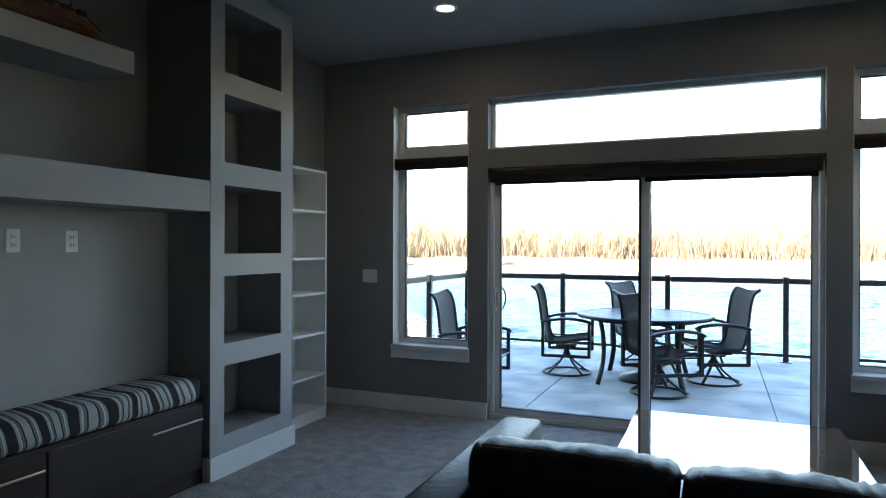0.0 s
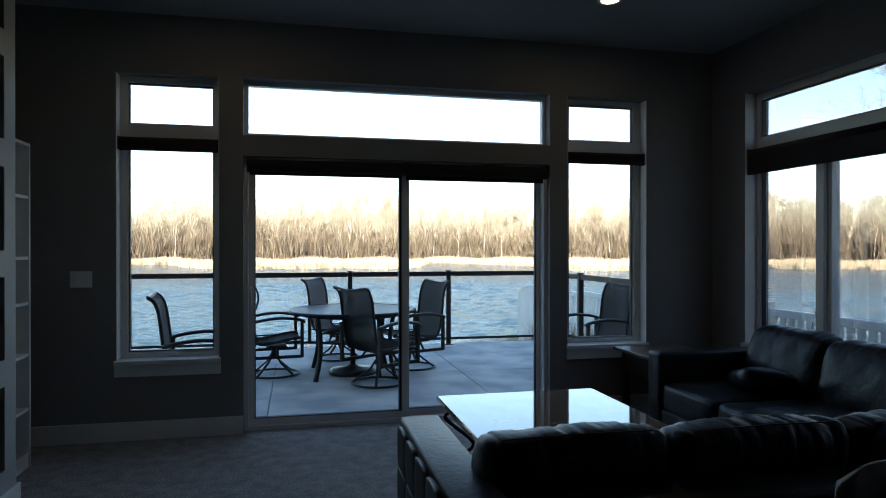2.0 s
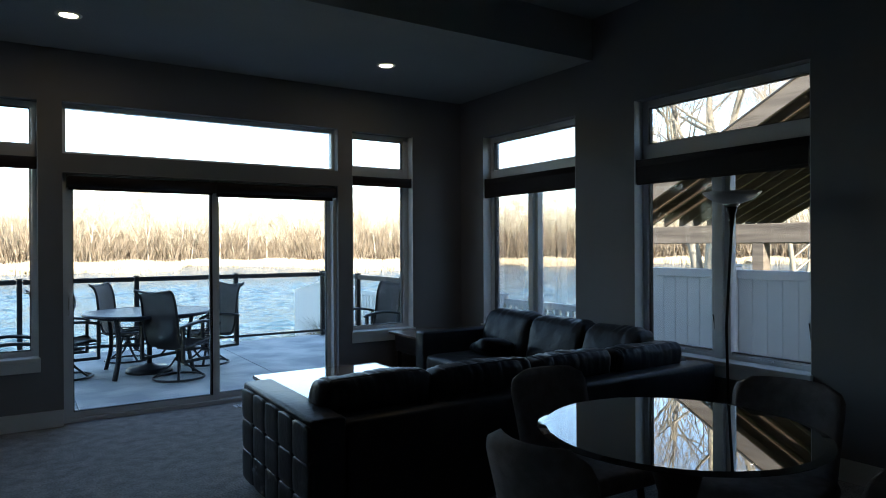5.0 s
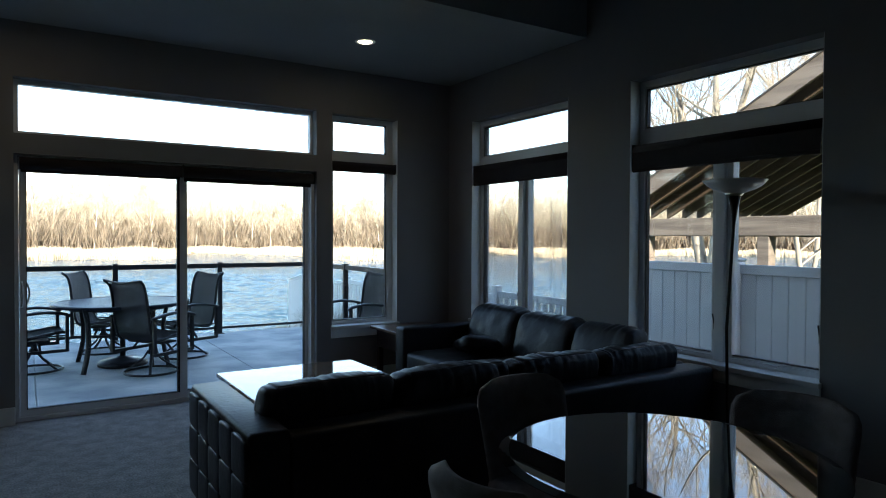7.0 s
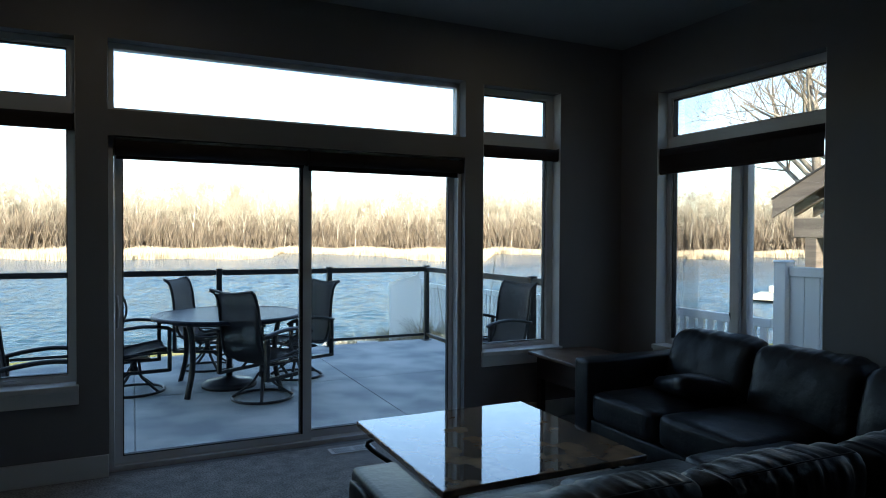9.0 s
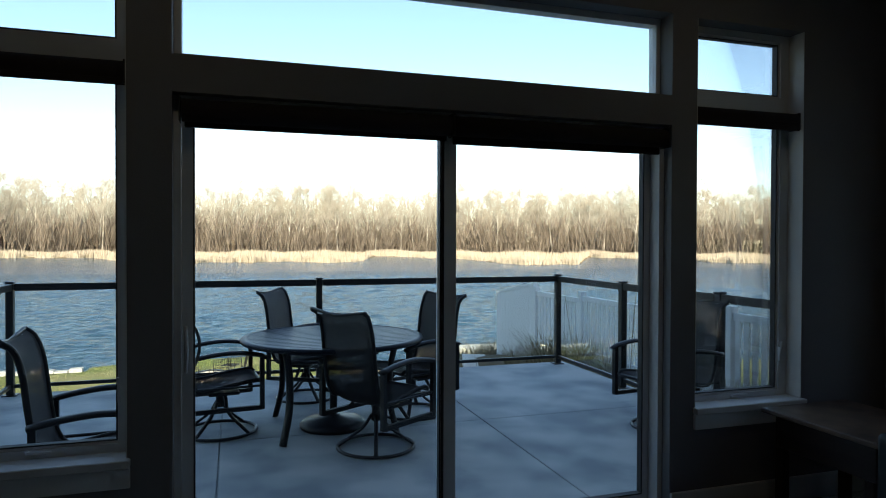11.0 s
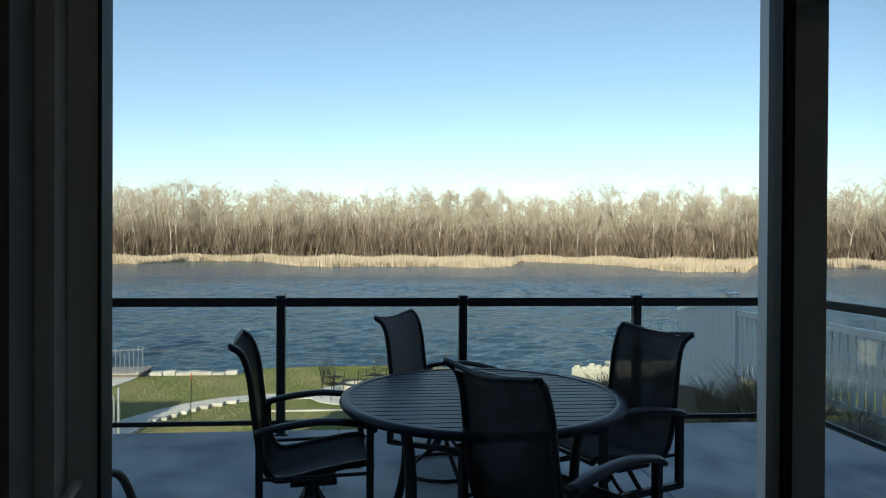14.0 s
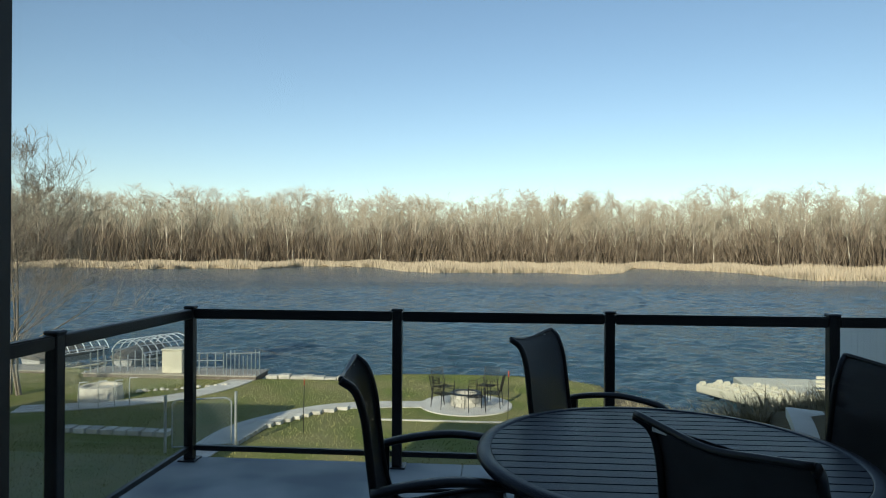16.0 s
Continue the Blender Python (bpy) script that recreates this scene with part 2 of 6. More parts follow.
# ---- mesh helpers ----
def finish(name, bm, material, parent=None, smooth=False):
    me = bpy.data.meshes.new(name)
    bmesh.ops.recalc_face_normals(bm, faces=bm.faces)
    bm.to_mesh(me)
    bm.free()
    me.materials.append(material)
    if smooth:
        me.shade_smooth()
    ob = new(name, me)
    if parent:
        ob.parent = parent
    return ob


def part(name, bm, material, parent, label="", smooth=False):
    ob = finish(name, bm, material, parent, smooth)
    if label:
        ob["label"] = label
    return ob


def thing(name, loc, rz=0, label="", category="", group="", kind=""):
    e = new(name)
    e.empty_display_size = 0.1
    e.matrix_world = pose(*loc, 0, 0, rz)
    return tagged(e, label, category, group, kind)


def structure(name, bm, material, label="", category="", smooth=False):
    return tagged(finish(name, bm, material, None, smooth), label, category, "", "structure")


def box(bm, x0, x1, y0, y1, z0, z1, bevel=0.0, seg=1):
    vs = [bm.verts.new((x, y, z)) for z in (z0, z1) for y in (y0, y1) for x in (x0, x1)]
    fs = [bm.faces.new([vs[i] for i in f]) for f in ((0, 2, 3, 1), (4, 5, 7, 6), (0, 1, 5, 4), (2, 6, 7, 3), (0, 4, 6, 2), (1, 3, 7, 5))]
    if bevel:
        es = list({e for f in fs for e in f.edges})
        bmesh.ops.bevel(bm, geom=es, offset=bevel, segments=seg, profile=0.5, affect="EDGES")
    return vs


def boxm(*a, **k):
    bm = bmesh.new()
    box(bm, *a, **k)
    return bm


def tube(bm, pts, r, sides=8, closed=False, squash=None):
    """A tube along points; r a number or one for each point; squash: (wide, high) for a flat bar."""
    pts = [Vector(p) for p in pts]
    n = len(pts)
    rs = r if isinstance(r, (list, tuple)) else [r] * n
    rings = []
    side = None
    for i, p in enumerate(pts):
        a = pts[(i - 1) % n] if (closed or i) else p
        c = pts[(i + 1) % n] if (closed or i < n - 1) else p
        d = (c - a).normalized()
        if side is None:
            side = d.cross(Vector((0, 0, 1)))
            if side.length < 0.01:
                side = Vector((1, 0, 0))
        side = (side - d * side.dot(d)).normalized()
        up = side.cross(d)
        sx, sy = squash or (1, 1)
        rings.append([bm.verts.new(p + side * (math.cos(2 * math.pi * (k + 0.5) / sides) * rs[i] * sx) + up * (math.sin(2 * math.pi * (k + 0.5) / sides) * rs[i] * sy)) for k in range(sides)])
    for i in range(n if closed else n - 1):
        A, B = rings[i], rings[(i + 1) % n]
        for k in range(sides):
            bm.faces.new((A[k], A[(k + 1) % sides], B[(k + 1) % sides], B[k]))
    if not closed:
        bm.faces.new(rings[0][::-1])
        bm.faces.new(rings[-1])
    return rings


def tubem(pts, r, sides=8, closed=False, squash=None):
    bm = bmesh.new()
    tube(bm, pts, r, sides, closed, squash)
    return bm


def lathe(bm, profile, sides=32, cx=0, cy=0):
    """Turned body: (radius, z) pairs from the axis outwards or upwards."""
    rings = []
    for r, z in profile:
        if r < 1e-5:
            rings.append([bm.verts.new((cx, cy, z))])
        else:
            rings.append([bm.verts.new((cx + r * math.cos(2 * math.pi * k / sides), cy + r * math.sin(2 * math.pi * k / sides), z)) for k in range(sides)])
    for A, B in zip(rings, rings[1:]):
        for k in range(sides):
            j = (k + 1) % sides
            if len(A) == 1 and len(B) == 1:
                continue
            if len(A) == 1:
                bm.faces.new((A[0], B[k], B[j]))
            elif len(B) == 1:
                bm.faces.new((A[k], A[j], B[0]))
            else:
                bm.faces.new((A[k], A[j], B[j], B[k]))
    return bm


def circle(r, z, n=24, cx=0, cy=0):
    return [(cx + r * math.cos(2 * math.pi * k / n), cy + r * math.sin(2 * math.pi * k / n), z) for k in range(n)]


def smooth_path(keys, n=6):
    """Catmull-Rom points through the keys."""
    ks = [Vector(k) for k in keys]
    ks = [2 * ks[0] - ks[1]] + ks + [2 * ks[-1] - ks[-2]]
    out = []
    for i in range(1, len(ks) - 2):
        a, b, c, d = ks[i - 1:i + 3]
        for j in range(n):
            t = j / n
            out.append(0.5 * ((2 * b) + (c - a) * t + (2 * a - 5 * b + 4 * c - d) * t * t + (3 * b - a - 3 * c + d) * t ** 3))
    out.append(ks[-2])
    return out


def wall_panels(bm, axis, c0, c1, u0, u1, z0, z1, holes):
    """A wall slab with real openings. axis 'x': runs along x between y=c0 and c1; axis 'y': runs along y between x=c0 and c1."""
    us = sorted({u0, u1, *[h[0] for h in holes], *[h[1] for h in holes]})
    zs = sorted({z0, z1, *[h[2] for h in holes], *[h[3] for h in holes]})
    solid = {}
    for i in range(len(us) - 1):
        for j in range(len(zs) - 1):
            um, zm = (us[i] + us[i + 1]) / 2, (zs[j] + zs[j + 1]) / 2
            solid[i, j] = not any(h[0] < um < h[1] and h[2] < zm < h[3] for h in holes)
    vert = {}

    def v(u, c, z):
        key = (round(u, 5), c, round(z, 5))
        if key not in vert:
            vert[key] = bm.verts.new((u, c, z) if axis == "x" else (c, u, z))
        return vert[key]
    for (i, j), s in solid.items():
        if not s:
            continue
        a, b, c, d = us[i], us[i + 1], zs[j], zs[j + 1]
        for cc in (c0, c1):
            bm.faces.new((v(a, cc, c), v(b, cc, c), v(b, cc, d), v(a, cc, d)))
        if not solid.get((i - 1, j)):
            bm.faces.new((v(a, c0, c), v(a, c1, c), v(a, c1, d), v(a, c0, d)))
        if not solid.get((i + 1, j)):
            bm.faces.new((v(b, c0, c), v(b, c1, c), v(b, c1, d), v(b, c0, d)))
        if not solid.get((i, j - 1)):
            bm.faces.new((v(a, c0, c), v(b, c0, c), v(b, c1, c), v(a, c1, c)))
        if not solid.get((i, j + 1)):
            bm.faces.new((v(a, c0, d), v(b, c0, d), v(b, c1, d), v(a, c1, d)))
    return bm


# ---- room shell ----
NI, EI = -0.14, 3.89           # inner faces of the lake wall and the east wall
CEIL, HIGH = 3.06, 3.42        # ceiling over the sitting end, raised ceiling behind
WX, SY = -1.60, -9.2           # west and south inner faces
SOFF = -2.06                   # where the low ceiling ends
north_holes = [(-0.90, -0.20, 0.56, 2.63), (-0.03, 2.385, 0.0, 2.06), (-0.03, 2.385, 2.215, 2.64), (2.54, 3.26, 0.56, 2.63)]
structure("wall_north", wall_panels(bmesh.new(), "x", NI, 0.06, WX - 0.2, EI + 0.22, -0.06, CEIL, north_holes), M_WALL, "greige painted drywall with deep window openings", "wall")
east_holes = [(-1.97, -0.565, 0.60, 2.62), (-4.06, -2.64, 0.60, 2.62)]
structure("wall_east", wall_panels(bmesh.new(), "y", EI, EI + 0.22, SY, NI, -0.06, HIGH + 0.1, east_holes), M_WALL, "greige painted drywall with two tall window openings", "wall")
structure("wall_west", boxm(WX - 0.2, WX, SY, NI, -0.06, HIGH + 0.1), M_WALL, "greige painted drywall behind the built-in shelving", "wall")
structure("wall_south", boxm(WX - 0.2, EI + 0.22, SY - 0.2, SY, -0.06, HIGH + 0.1), M_WALL, "plain greige painted drywall", "wall")
structure("floor", boxm(WX, EI, SY, NI, -0.06, 0.0), M_CARPET, "mottled taupe cut-pile carpet", "floor")
structure("floor_threshold", boxm(-0.03, 2.385, NI, 0.06, -0.06, -0.002), M_TRIM, "white door threshold", "floor")
bm = bmesh.new()
box(bm, WX, EI, SOFF, NI, CEIL, CEIL + 0.1)
box(bm, WX, EI, SOFF - 0.12, SOFF - 0.002, CEIL, HIGH)
box(bm, WX, EI, SY, SOFF - 0.122, HIGH, HIGH + 0.1)
structure("ceiling", bm, M_CEIL, "lightly textured off-white ceiling with a raised part", "ceiling")

bm = bmesh.new()
for a, b in ((WX, -0.03), (2.385, EI)):
    box(bm, a, b, NI - 0.018, NI - 0.001, 0, 0.135, 0.003)
box(bm, EI - 0.018, EI - 0.001, SY, NI - 0.02, 0, 0.135, 0.003)
structure("baseboard", bm, M_TRIM, "white painted baseboard", "baseboard")


def window(num, x0, x1, z0, z1, bar0, bar1, shade0, shade1, gx0, gx1, gz0, gz1, turn=None, mull=None, locks=True, screen=False):
    """Window in the wall: local x across, y outwards, z up; turn: (x, y, degrees) of the local frame."""
    T = thing("window_%d" % num, *(turn or ((0, 0, 0), 0)), label="white vinyl %s window with a transom light above" % ("double casement" if mull else "casement"), category="window", kind="structure")
    part("window_frame", wall_panels(bmesh.new(), "x", -0.035, 0.03, x0, x1, z0, z1, [(gx0 - 0.012, gx1 + 0.012, bar1, gz1 + 0.012)] + ([(gx0 - 0.012, mull[0] - 0.02, gz0 - 0.012, bar0), (mull[1] + 0.02, gx1 + 0.012, gz0 - 0.012, bar0)] if mull else [(gx0 - 0.012, gx1 + 0.012, gz0 - 0.012, bar0)])), M_VINYL, T)
    lights = [(gx0, gx1, bar1 + 0.012, gz1)] + ([(gx0, mull[0], gz0, bar0 - 0.012), (mull[1], gx1, gz0, bar0 - 0.012)] if mull else [(gx0, gx1, gz0, bar0 - 0.012)])
    for a, b, c, d in lights:
        part("sash", wall_panels(bmesh.new(), "x", -0.022, 0.018, a - 0.011, b + 0.011, c - 0.011, d + 0.011, [(a, b, c, d)]), M_VINYL, T)
        g = part("pane", boxm(a - 0.005, b + 0.005, -0.003, 0.003, c - 0.005, d + 0.005), M_GLASS, T, "clear glass")
        g.visible_shadow = False
        part("glazing_bead", wall_panels(bmesh.new(), "x", -0.0235, 0.012, a - 0.001, b + 0.001, c - 0.001, d + 0.001, [(a + 0.005, b - 0.005, c + 0.005, d - 0.005)]), M_DARKBOX, T, "thin dark glazing bead")
    if mull:
        part("mullion", boxm((mull[0] + mull[1]) / 2 - 0.035, (mull[0] + mull[1]) / 2 + 0.035, -0.07, -0.0355, z0 + 0.013, bar0 + 0.01, bevel=0.004), M_VINYL, T)
    part("window_sill", boxm(x0 - 0.01, x1 + 0.012, -0.175, -0.036, z0 - 0.022, z0 + 0.012, bevel=0.004), M_TRIM, T)
    part("apron", boxm(x0 - 0.01, x1 + 0.012, -0.158, -0.141, z0 - 0.105, z0 - 0.023, bevel=0.003), M_TRIM, T)
    # white strips added over the drywall reveals to stand for daylight on them
    for xx in (x0 + 0.0005, x1 - 0.0045):
        part("pale_reveal_strip", boxm(xx, xx + 0.004, -0.139, -0.0355, z0 + 0.0125, z1 - 0.001), M_TRIM, T)
    s = thing("roller_shade", *(turn or ((0, 0, 0), 0)), label="rolled-up dark brown fabric roller shade in a window opening", category="roller shade", group="window shades")
    rr = min(0.048, (shade1 - shade0) / 2)
    bm = bmesh.new()
    tube(bm, [(x0 + 0.012, -0.082, shade1 - rr), (x1 - 0.012, -0.082, shade1 - rr)], rr, 20)
    part("roll", bm, M_SHADE, s, "", True)
    part("cloth", boxm(x0 + 0.018, x1 - 0.018, -0.1275, -0.125, shade0 + 0.02, shade1 - rr), M_SHADE, s)
    part("hem_bar", boxm(x0 + 0.018, x1 - 0.018, -0.132, -0.120, shade0 - 0.004, shade0 + 0.022, bevel=0.003), M_SHADE, s)
    for xx in (x0 + 0.006, x1 - 0.014):
        part("bracket", boxm(xx, xx + 0.008, -0.125, -0.045, shade0 + 0.004, shade1, bevel=0.002), M_DARKBOX, s)
    for i, (a, b, c, d) in enumerate(lights[1:]):
        m = (a + b) / 2
        bm = boxm(m - 0.035, m + 0.035, -0.050, -0.036, c - 0.034, c - 0.018, bevel=0.003)
        tube(bm, smooth_path([(m - 0.03, -0.058, c - 0.016), (m, -0.07, c - 0.008), (m + 0.06, -0.062, c - 0.018)], 4), 0.007, 6)
        part("crank", bm, M_VINYL, T)
        bm = boxm(b + 0.004, b + 0.016, -0.052, -0.036, c + 0.16, c + 0.24, bevel=0.003)
        tube(bm, [(b + 0.01, -0.05, c + 0.2), (b + 0.01, -0.07, c + 0.27)], 0.005, 6)
        part("lock", bm, M_DARKBOX if mull else M_VINYL, T)
    return T


window(1, -0.90, -0.20, 0.56, 2.63, 2.15, 2.275, 2.08, 2.18, -0.838, -0.253, 0.617, 2.58)
window(2, 2.54, 3.26, 0.56, 2.63, 2.15, 2.275, 2.08, 2.18, 2.598, 3.187, 0.612, 2.58)
# east windows: local x runs towards -y, local y towards +x
ET = ((4.03, 0, 0), -90)
window(3, 0.565, 1.97, 0.60, 2.62, 2.12, 2.255, 1.965, 2.17, 0.62, 1.91, 0.66, 2.56, ET, (1.21, 1.315))
window(4, 2.64, 4.06, 0.60, 2.62, 2.12, 2.255, 1.935, 2.14, 2.70, 4.0, 0.66, 2.56, ET, (3.30, 3.41))

# transom over the door
T = thing("window_5", (0, 0, 0), label="long white vinyl transom window above the sliding door", category="window", kind="structure")
part("window_frame", wall_panels(bmesh.new(), "x", -0.035, 0.03, -0.03, 2.385, 2.215, 2.64, [(0, 2.36, 2.245, 2.606)]), M_VINYL, T)
g = part("pane", boxm(-0.004, 2.364, -0.003, 0.003, 2.241, 2.61), M_GLASS, T, "clear glass")
g.visible_shadow = False

# sliding door
D = thing("door_1", (0, 0, 0), label="closed white vinyl two-panel sliding patio door", category="sliding door", kind="structure")
bm = wall_panels(bmesh.new(), "x", -0.075, 0.05, -0.03, 2.385, 0.0, 2.06, [(-0.002, 2.357, 0.03, 2.03)])
part("door_frame", bm, M_VINYL, D)
for nm, a, b, g0, g1, y in (("sliding_panel", 0.0, 1.232, 0.046, 1.155, -0.022), ("fixed_panel", 1.16, 2.355, 1.234, 2.318, 0.024)):
    p = part(nm, wall_panels(bmesh.new(), "x", y - 0.018, y + 0.02, a, b, 0.031, 2.029, [(g0, g1, 0.082, 1.97)]), M_VINYL, D)
    q = part("pane", boxm(g0 - 0.005, g1 + 0.005, y - 0.003, y + 0.003, 0.078, 1.975), M_GLASS, p, "clear glass")
    q.visible_shadow = False
    part("glazing_bead", wall_panels(bmesh.new(), "x", y - 0.0192, y + 0.0212, g0 - 0.001, g1 + 0.001, 0.081, 1.971, [(g0 + 0.005, g1 - 0.005, 0.087, 1.965)]), M_DARKBOX, p, "thin dark glazing bead")
part("gasket", boxm(1.157, 1.170, -0.045, -0.041, 0.08, 1.97), M_DARKBOX, D)
bm = bmesh.new()
tube(bm, smooth_path([(0.016, -0.042, 1.08), (0.018, -0.085, 1.06), (0.022, -0.10, 0.985), (0.018, -0.085, 0.91), (0.016, -0.042, 0.89)], 5), 0.008, 8)
part("door_handle", bm, M_VINYL, D, "white pull handle", True)
bm = bmesh.new()
tube(bm, smooth_path([(0.03, -0.003, 1.08), (0.05, 0.04, 1.06), (0.066, 0.055, 0.985), (0.05, 0.04, 0.91), (0.03, -0.003, 0.89)], 5), 0.007, 8)
part("outer_handle", bm, M_DARKBOX, D, "dark pull handle", True)
part("latch", boxm(0.008, 0.028, -0.052, -0.041, 0.93, 1.04, bevel=0.003), M_NICKEL, D)
for a, b, zb in ((0.0, 1.18, 1.927), (1.186, 2.36, 1.912)):
    s = thing("roller_shade", (0, 0, 0), label="rolled-up dark brown fabric roller shade over a sliding door", category="roller shade", group="door shades")
    part("roll", tubem([(a + 0.006, -0.115, 1.99), (b - 0.006, -0.115, 1.99)], 0.048, 18), M_SHADE, s, "", True)
    part("hem_bar", boxm(a + 0.014, b - 0.014, -0.092, -0.074, zb - 0.002, 1.965, bevel=0.003), M_SHADE, s)
    for xx in (a - 0.004, b - 0.001):
        part("bracket", boxm(xx, xx + 0.005, -0.16, -0.075, 1.94, 2.045, bevel=0.0015), M_DARKBOX, s)

# ---- built-in wall ----
BX = -1.09
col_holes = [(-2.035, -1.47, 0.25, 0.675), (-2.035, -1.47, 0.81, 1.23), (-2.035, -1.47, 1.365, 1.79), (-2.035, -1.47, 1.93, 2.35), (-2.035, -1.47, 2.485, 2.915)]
# paler skin: the light on the column face is put into its colour
structure("wall_niche_face", wall_panels(bmesh.new(), "y", BX - 0.004, BX, -2.155, -1.337, 0.0, CEIL - 0.002, col_holes), M_BUILTIN, "drywall face with five open square niches, paler tone standing for light on it", "built-in shelving")
# body in the darker wall paint, niche shade included in that tone
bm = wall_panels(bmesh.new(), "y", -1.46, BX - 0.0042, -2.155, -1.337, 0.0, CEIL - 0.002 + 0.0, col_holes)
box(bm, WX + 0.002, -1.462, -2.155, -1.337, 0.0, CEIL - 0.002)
structure("wall_niche_column", bm, M_WALL, "wall-coloured drywall inside and beside the niches, dark tone including their shade", "built-in shelving")
# lower and upper media recess
bm = boxm(WX + 0.002, -1.42, -6.2, -2.157, 0.0, 1.618)
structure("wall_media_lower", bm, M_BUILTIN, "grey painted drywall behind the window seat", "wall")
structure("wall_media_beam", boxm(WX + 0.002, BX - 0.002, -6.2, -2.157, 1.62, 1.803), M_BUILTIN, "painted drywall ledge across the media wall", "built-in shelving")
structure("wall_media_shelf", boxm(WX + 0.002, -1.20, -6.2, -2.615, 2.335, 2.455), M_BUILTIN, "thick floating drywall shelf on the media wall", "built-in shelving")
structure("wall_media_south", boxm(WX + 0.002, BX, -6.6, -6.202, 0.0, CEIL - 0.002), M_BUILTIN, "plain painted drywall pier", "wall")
bm = bmesh.new()
box(bm, BX + 0.001, BX + 0.018, -2.172, -1.337, 0, 0.14, 0.003)
box(bm, -1.41, BX + 0.0, -2.172, -2.156, 0, 0.14, 0.003)
box(bm, -1.28, BX + 0.018, -1.336, -1.319, 0, 0.14, 0.003)
structure("baseboard_column", bm, M_TRIM, "white painted baseboard round the column", "baseboard")
structure("wall_low_south_return", boxm(WX, -1.1, SY, -6.602, 0, HIGH), M_WALL, "plain painted drywall", "wall")


def outlet(loc, rz, nm="outlet", label="white duplex outlet plate", rocker=1):
    o = thing(nm, loc, rz, label, "outlet", "wall plates")
    w = 0.036 * rocker
    part("plate", boxm(-w, w, -0.006, 0, -0.058, 0.058, bevel=0.003), M_TRIM, o)
    for i in range(rocker):
        cx = -w + 0.036 + 0.072 * i
        if nm == "outlet":
            for dz in (-0.026, 0.014):
                part("socket", boxm(cx - 0.015, cx + 0.015, -0.009, -0.0055, dz - 0.008, dz + 0.02, bevel=0.003), M_VINYL, o)
                # raised dark bars stand in for the shaded holes
                bm = bmesh.new()
                for dx in (-0.008, 0.004):
                    box(bm, cx + dx, cx + dx + 0.003, -0.0098, -0.0088, dz, dz + 0.012)
                part("slots", bm, M_DARKBOX, o)
        else:
            part("rocker", boxm(cx - 0.016, cx + 0.016, -0.01, -0.0055, -0.033, 0.033, bevel=0.003), M_VINYL, o)
    return o


outlet((-1.42, -3.125, 1.435), 90)
outlet((-1.42, -2.815, 1.435), 90)
outlet((-1.125, NI, 1.155), 0, "light_switch", "white double rocker switch plate on the lake wall", 2)

# window seat
bench = thing("bench_cabinet", (0, 0, 0), label="espresso wood window seat with drawers below the striped cushion", category="bench")
part("carcass", boxm(-1.418, -1.13, -6.19, -2.175, 0.0, 0.49), M_ESPRESSO, bench)
y = -2.19
for i in range(4):
    y1 = y - 0.98
    p = part("drawer", boxm(-1.129, -1.11, y1 + 0.004, y - 0.004, 0.10, 0.468, bevel=0.004), M_ESPRESSO, bench)
    bm = bmesh.new()
    tube(bm, [(-1.085, y - 0.03, 0.395), (-1.085, y - 0.40, 0.395)], 0.006, 8)
    for yy in (y - 0.06, y - 0.37):
        tube(bm, [(-1.109, yy, 0.395), (-1.085, yy, 0.395)], 0.004, 6)
    part("handle", bm, M_NICKEL, p, "brushed nickel bar handle")
    y = y1
y = -2.19
for i in range(3):
    bm = boxm(-0.15, 0.16, -0.66, 0.66, 0.0, 0.15, bevel=0.05, seg=4)
    c = tagged(finish("bench_cushion", bm, M_STRIPE, None, True), "grey, black and cream wavy-striped cushion on the window seat", "cushion", "window seat cushions")
    c.matrix_world = pose(-1.265, y - 0.66 - i * 1.33, 0.491, 0, 0, 0)

# white bookcase
bk = thing("bookcase", (0, 0, 0), label="narrow empty white bookcase standing between the column and the lake wall", category="bookcase")
part("side_panel", boxm(-1.585, -1.285, -0.609, -0.59, 0.0, 2.035, bevel=0.001), M_TRIM, bk)
part("side_panel", boxm(-1.585, -1.285, -1.315, -1.296, 0.0, 2.035, bevel=0.001), M_TRIM, bk)
part("back_panel", boxm(-1.592, -1.586, -1.315, -0.59, 0.0, 2.035), M_TRIM, bk)
part("top", boxm(-1.585, -1.287, -1.295, -0.61, 2.015, 2.034), M_TRIM, bk)
part("plinth", boxm(-1.31, -1.292, -1.295, -0.61, 0.0, 0.075), M_TRIM, bk)
for z in (0.075, 0.355, 0.695, 1.02, 1.305, 1.685):
    part("shelf", boxm(-1.585, -1.29, -1.295, -0.61, z, z + 0.019), M_TRIM, bk)

# recessed ceiling lamps
for lx, ly, lz in ((-0.03, -1.06, CEIL), (2.43, -1.10, CEIL), (1.2, -4.2, HIGH), (2.9, -5.6, HIGH), (-0.4, -5.6, HIGH)):
    o = thing("downlight", (lx, ly, lz), 0, "lit recessed ceiling lamp with a white trim ring" if lz == CEIL else "white recessed ceiling lamp, switched off", "recessed lamp", "ceiling lamps")
    part("trim_ring", lathe(bmesh.new(), [(0.055, -0.002), (0.062, -0.008), (0.082, -0.005), (0.086, -0.0005)], 32), M_TRIM, o, "", True)
    part("lens", lathe(bmesh.new(), [(0.0, -0.004), (0.056, -0.0035)], 32), M_LAMP if lz == CEIL else M_FROST, o)


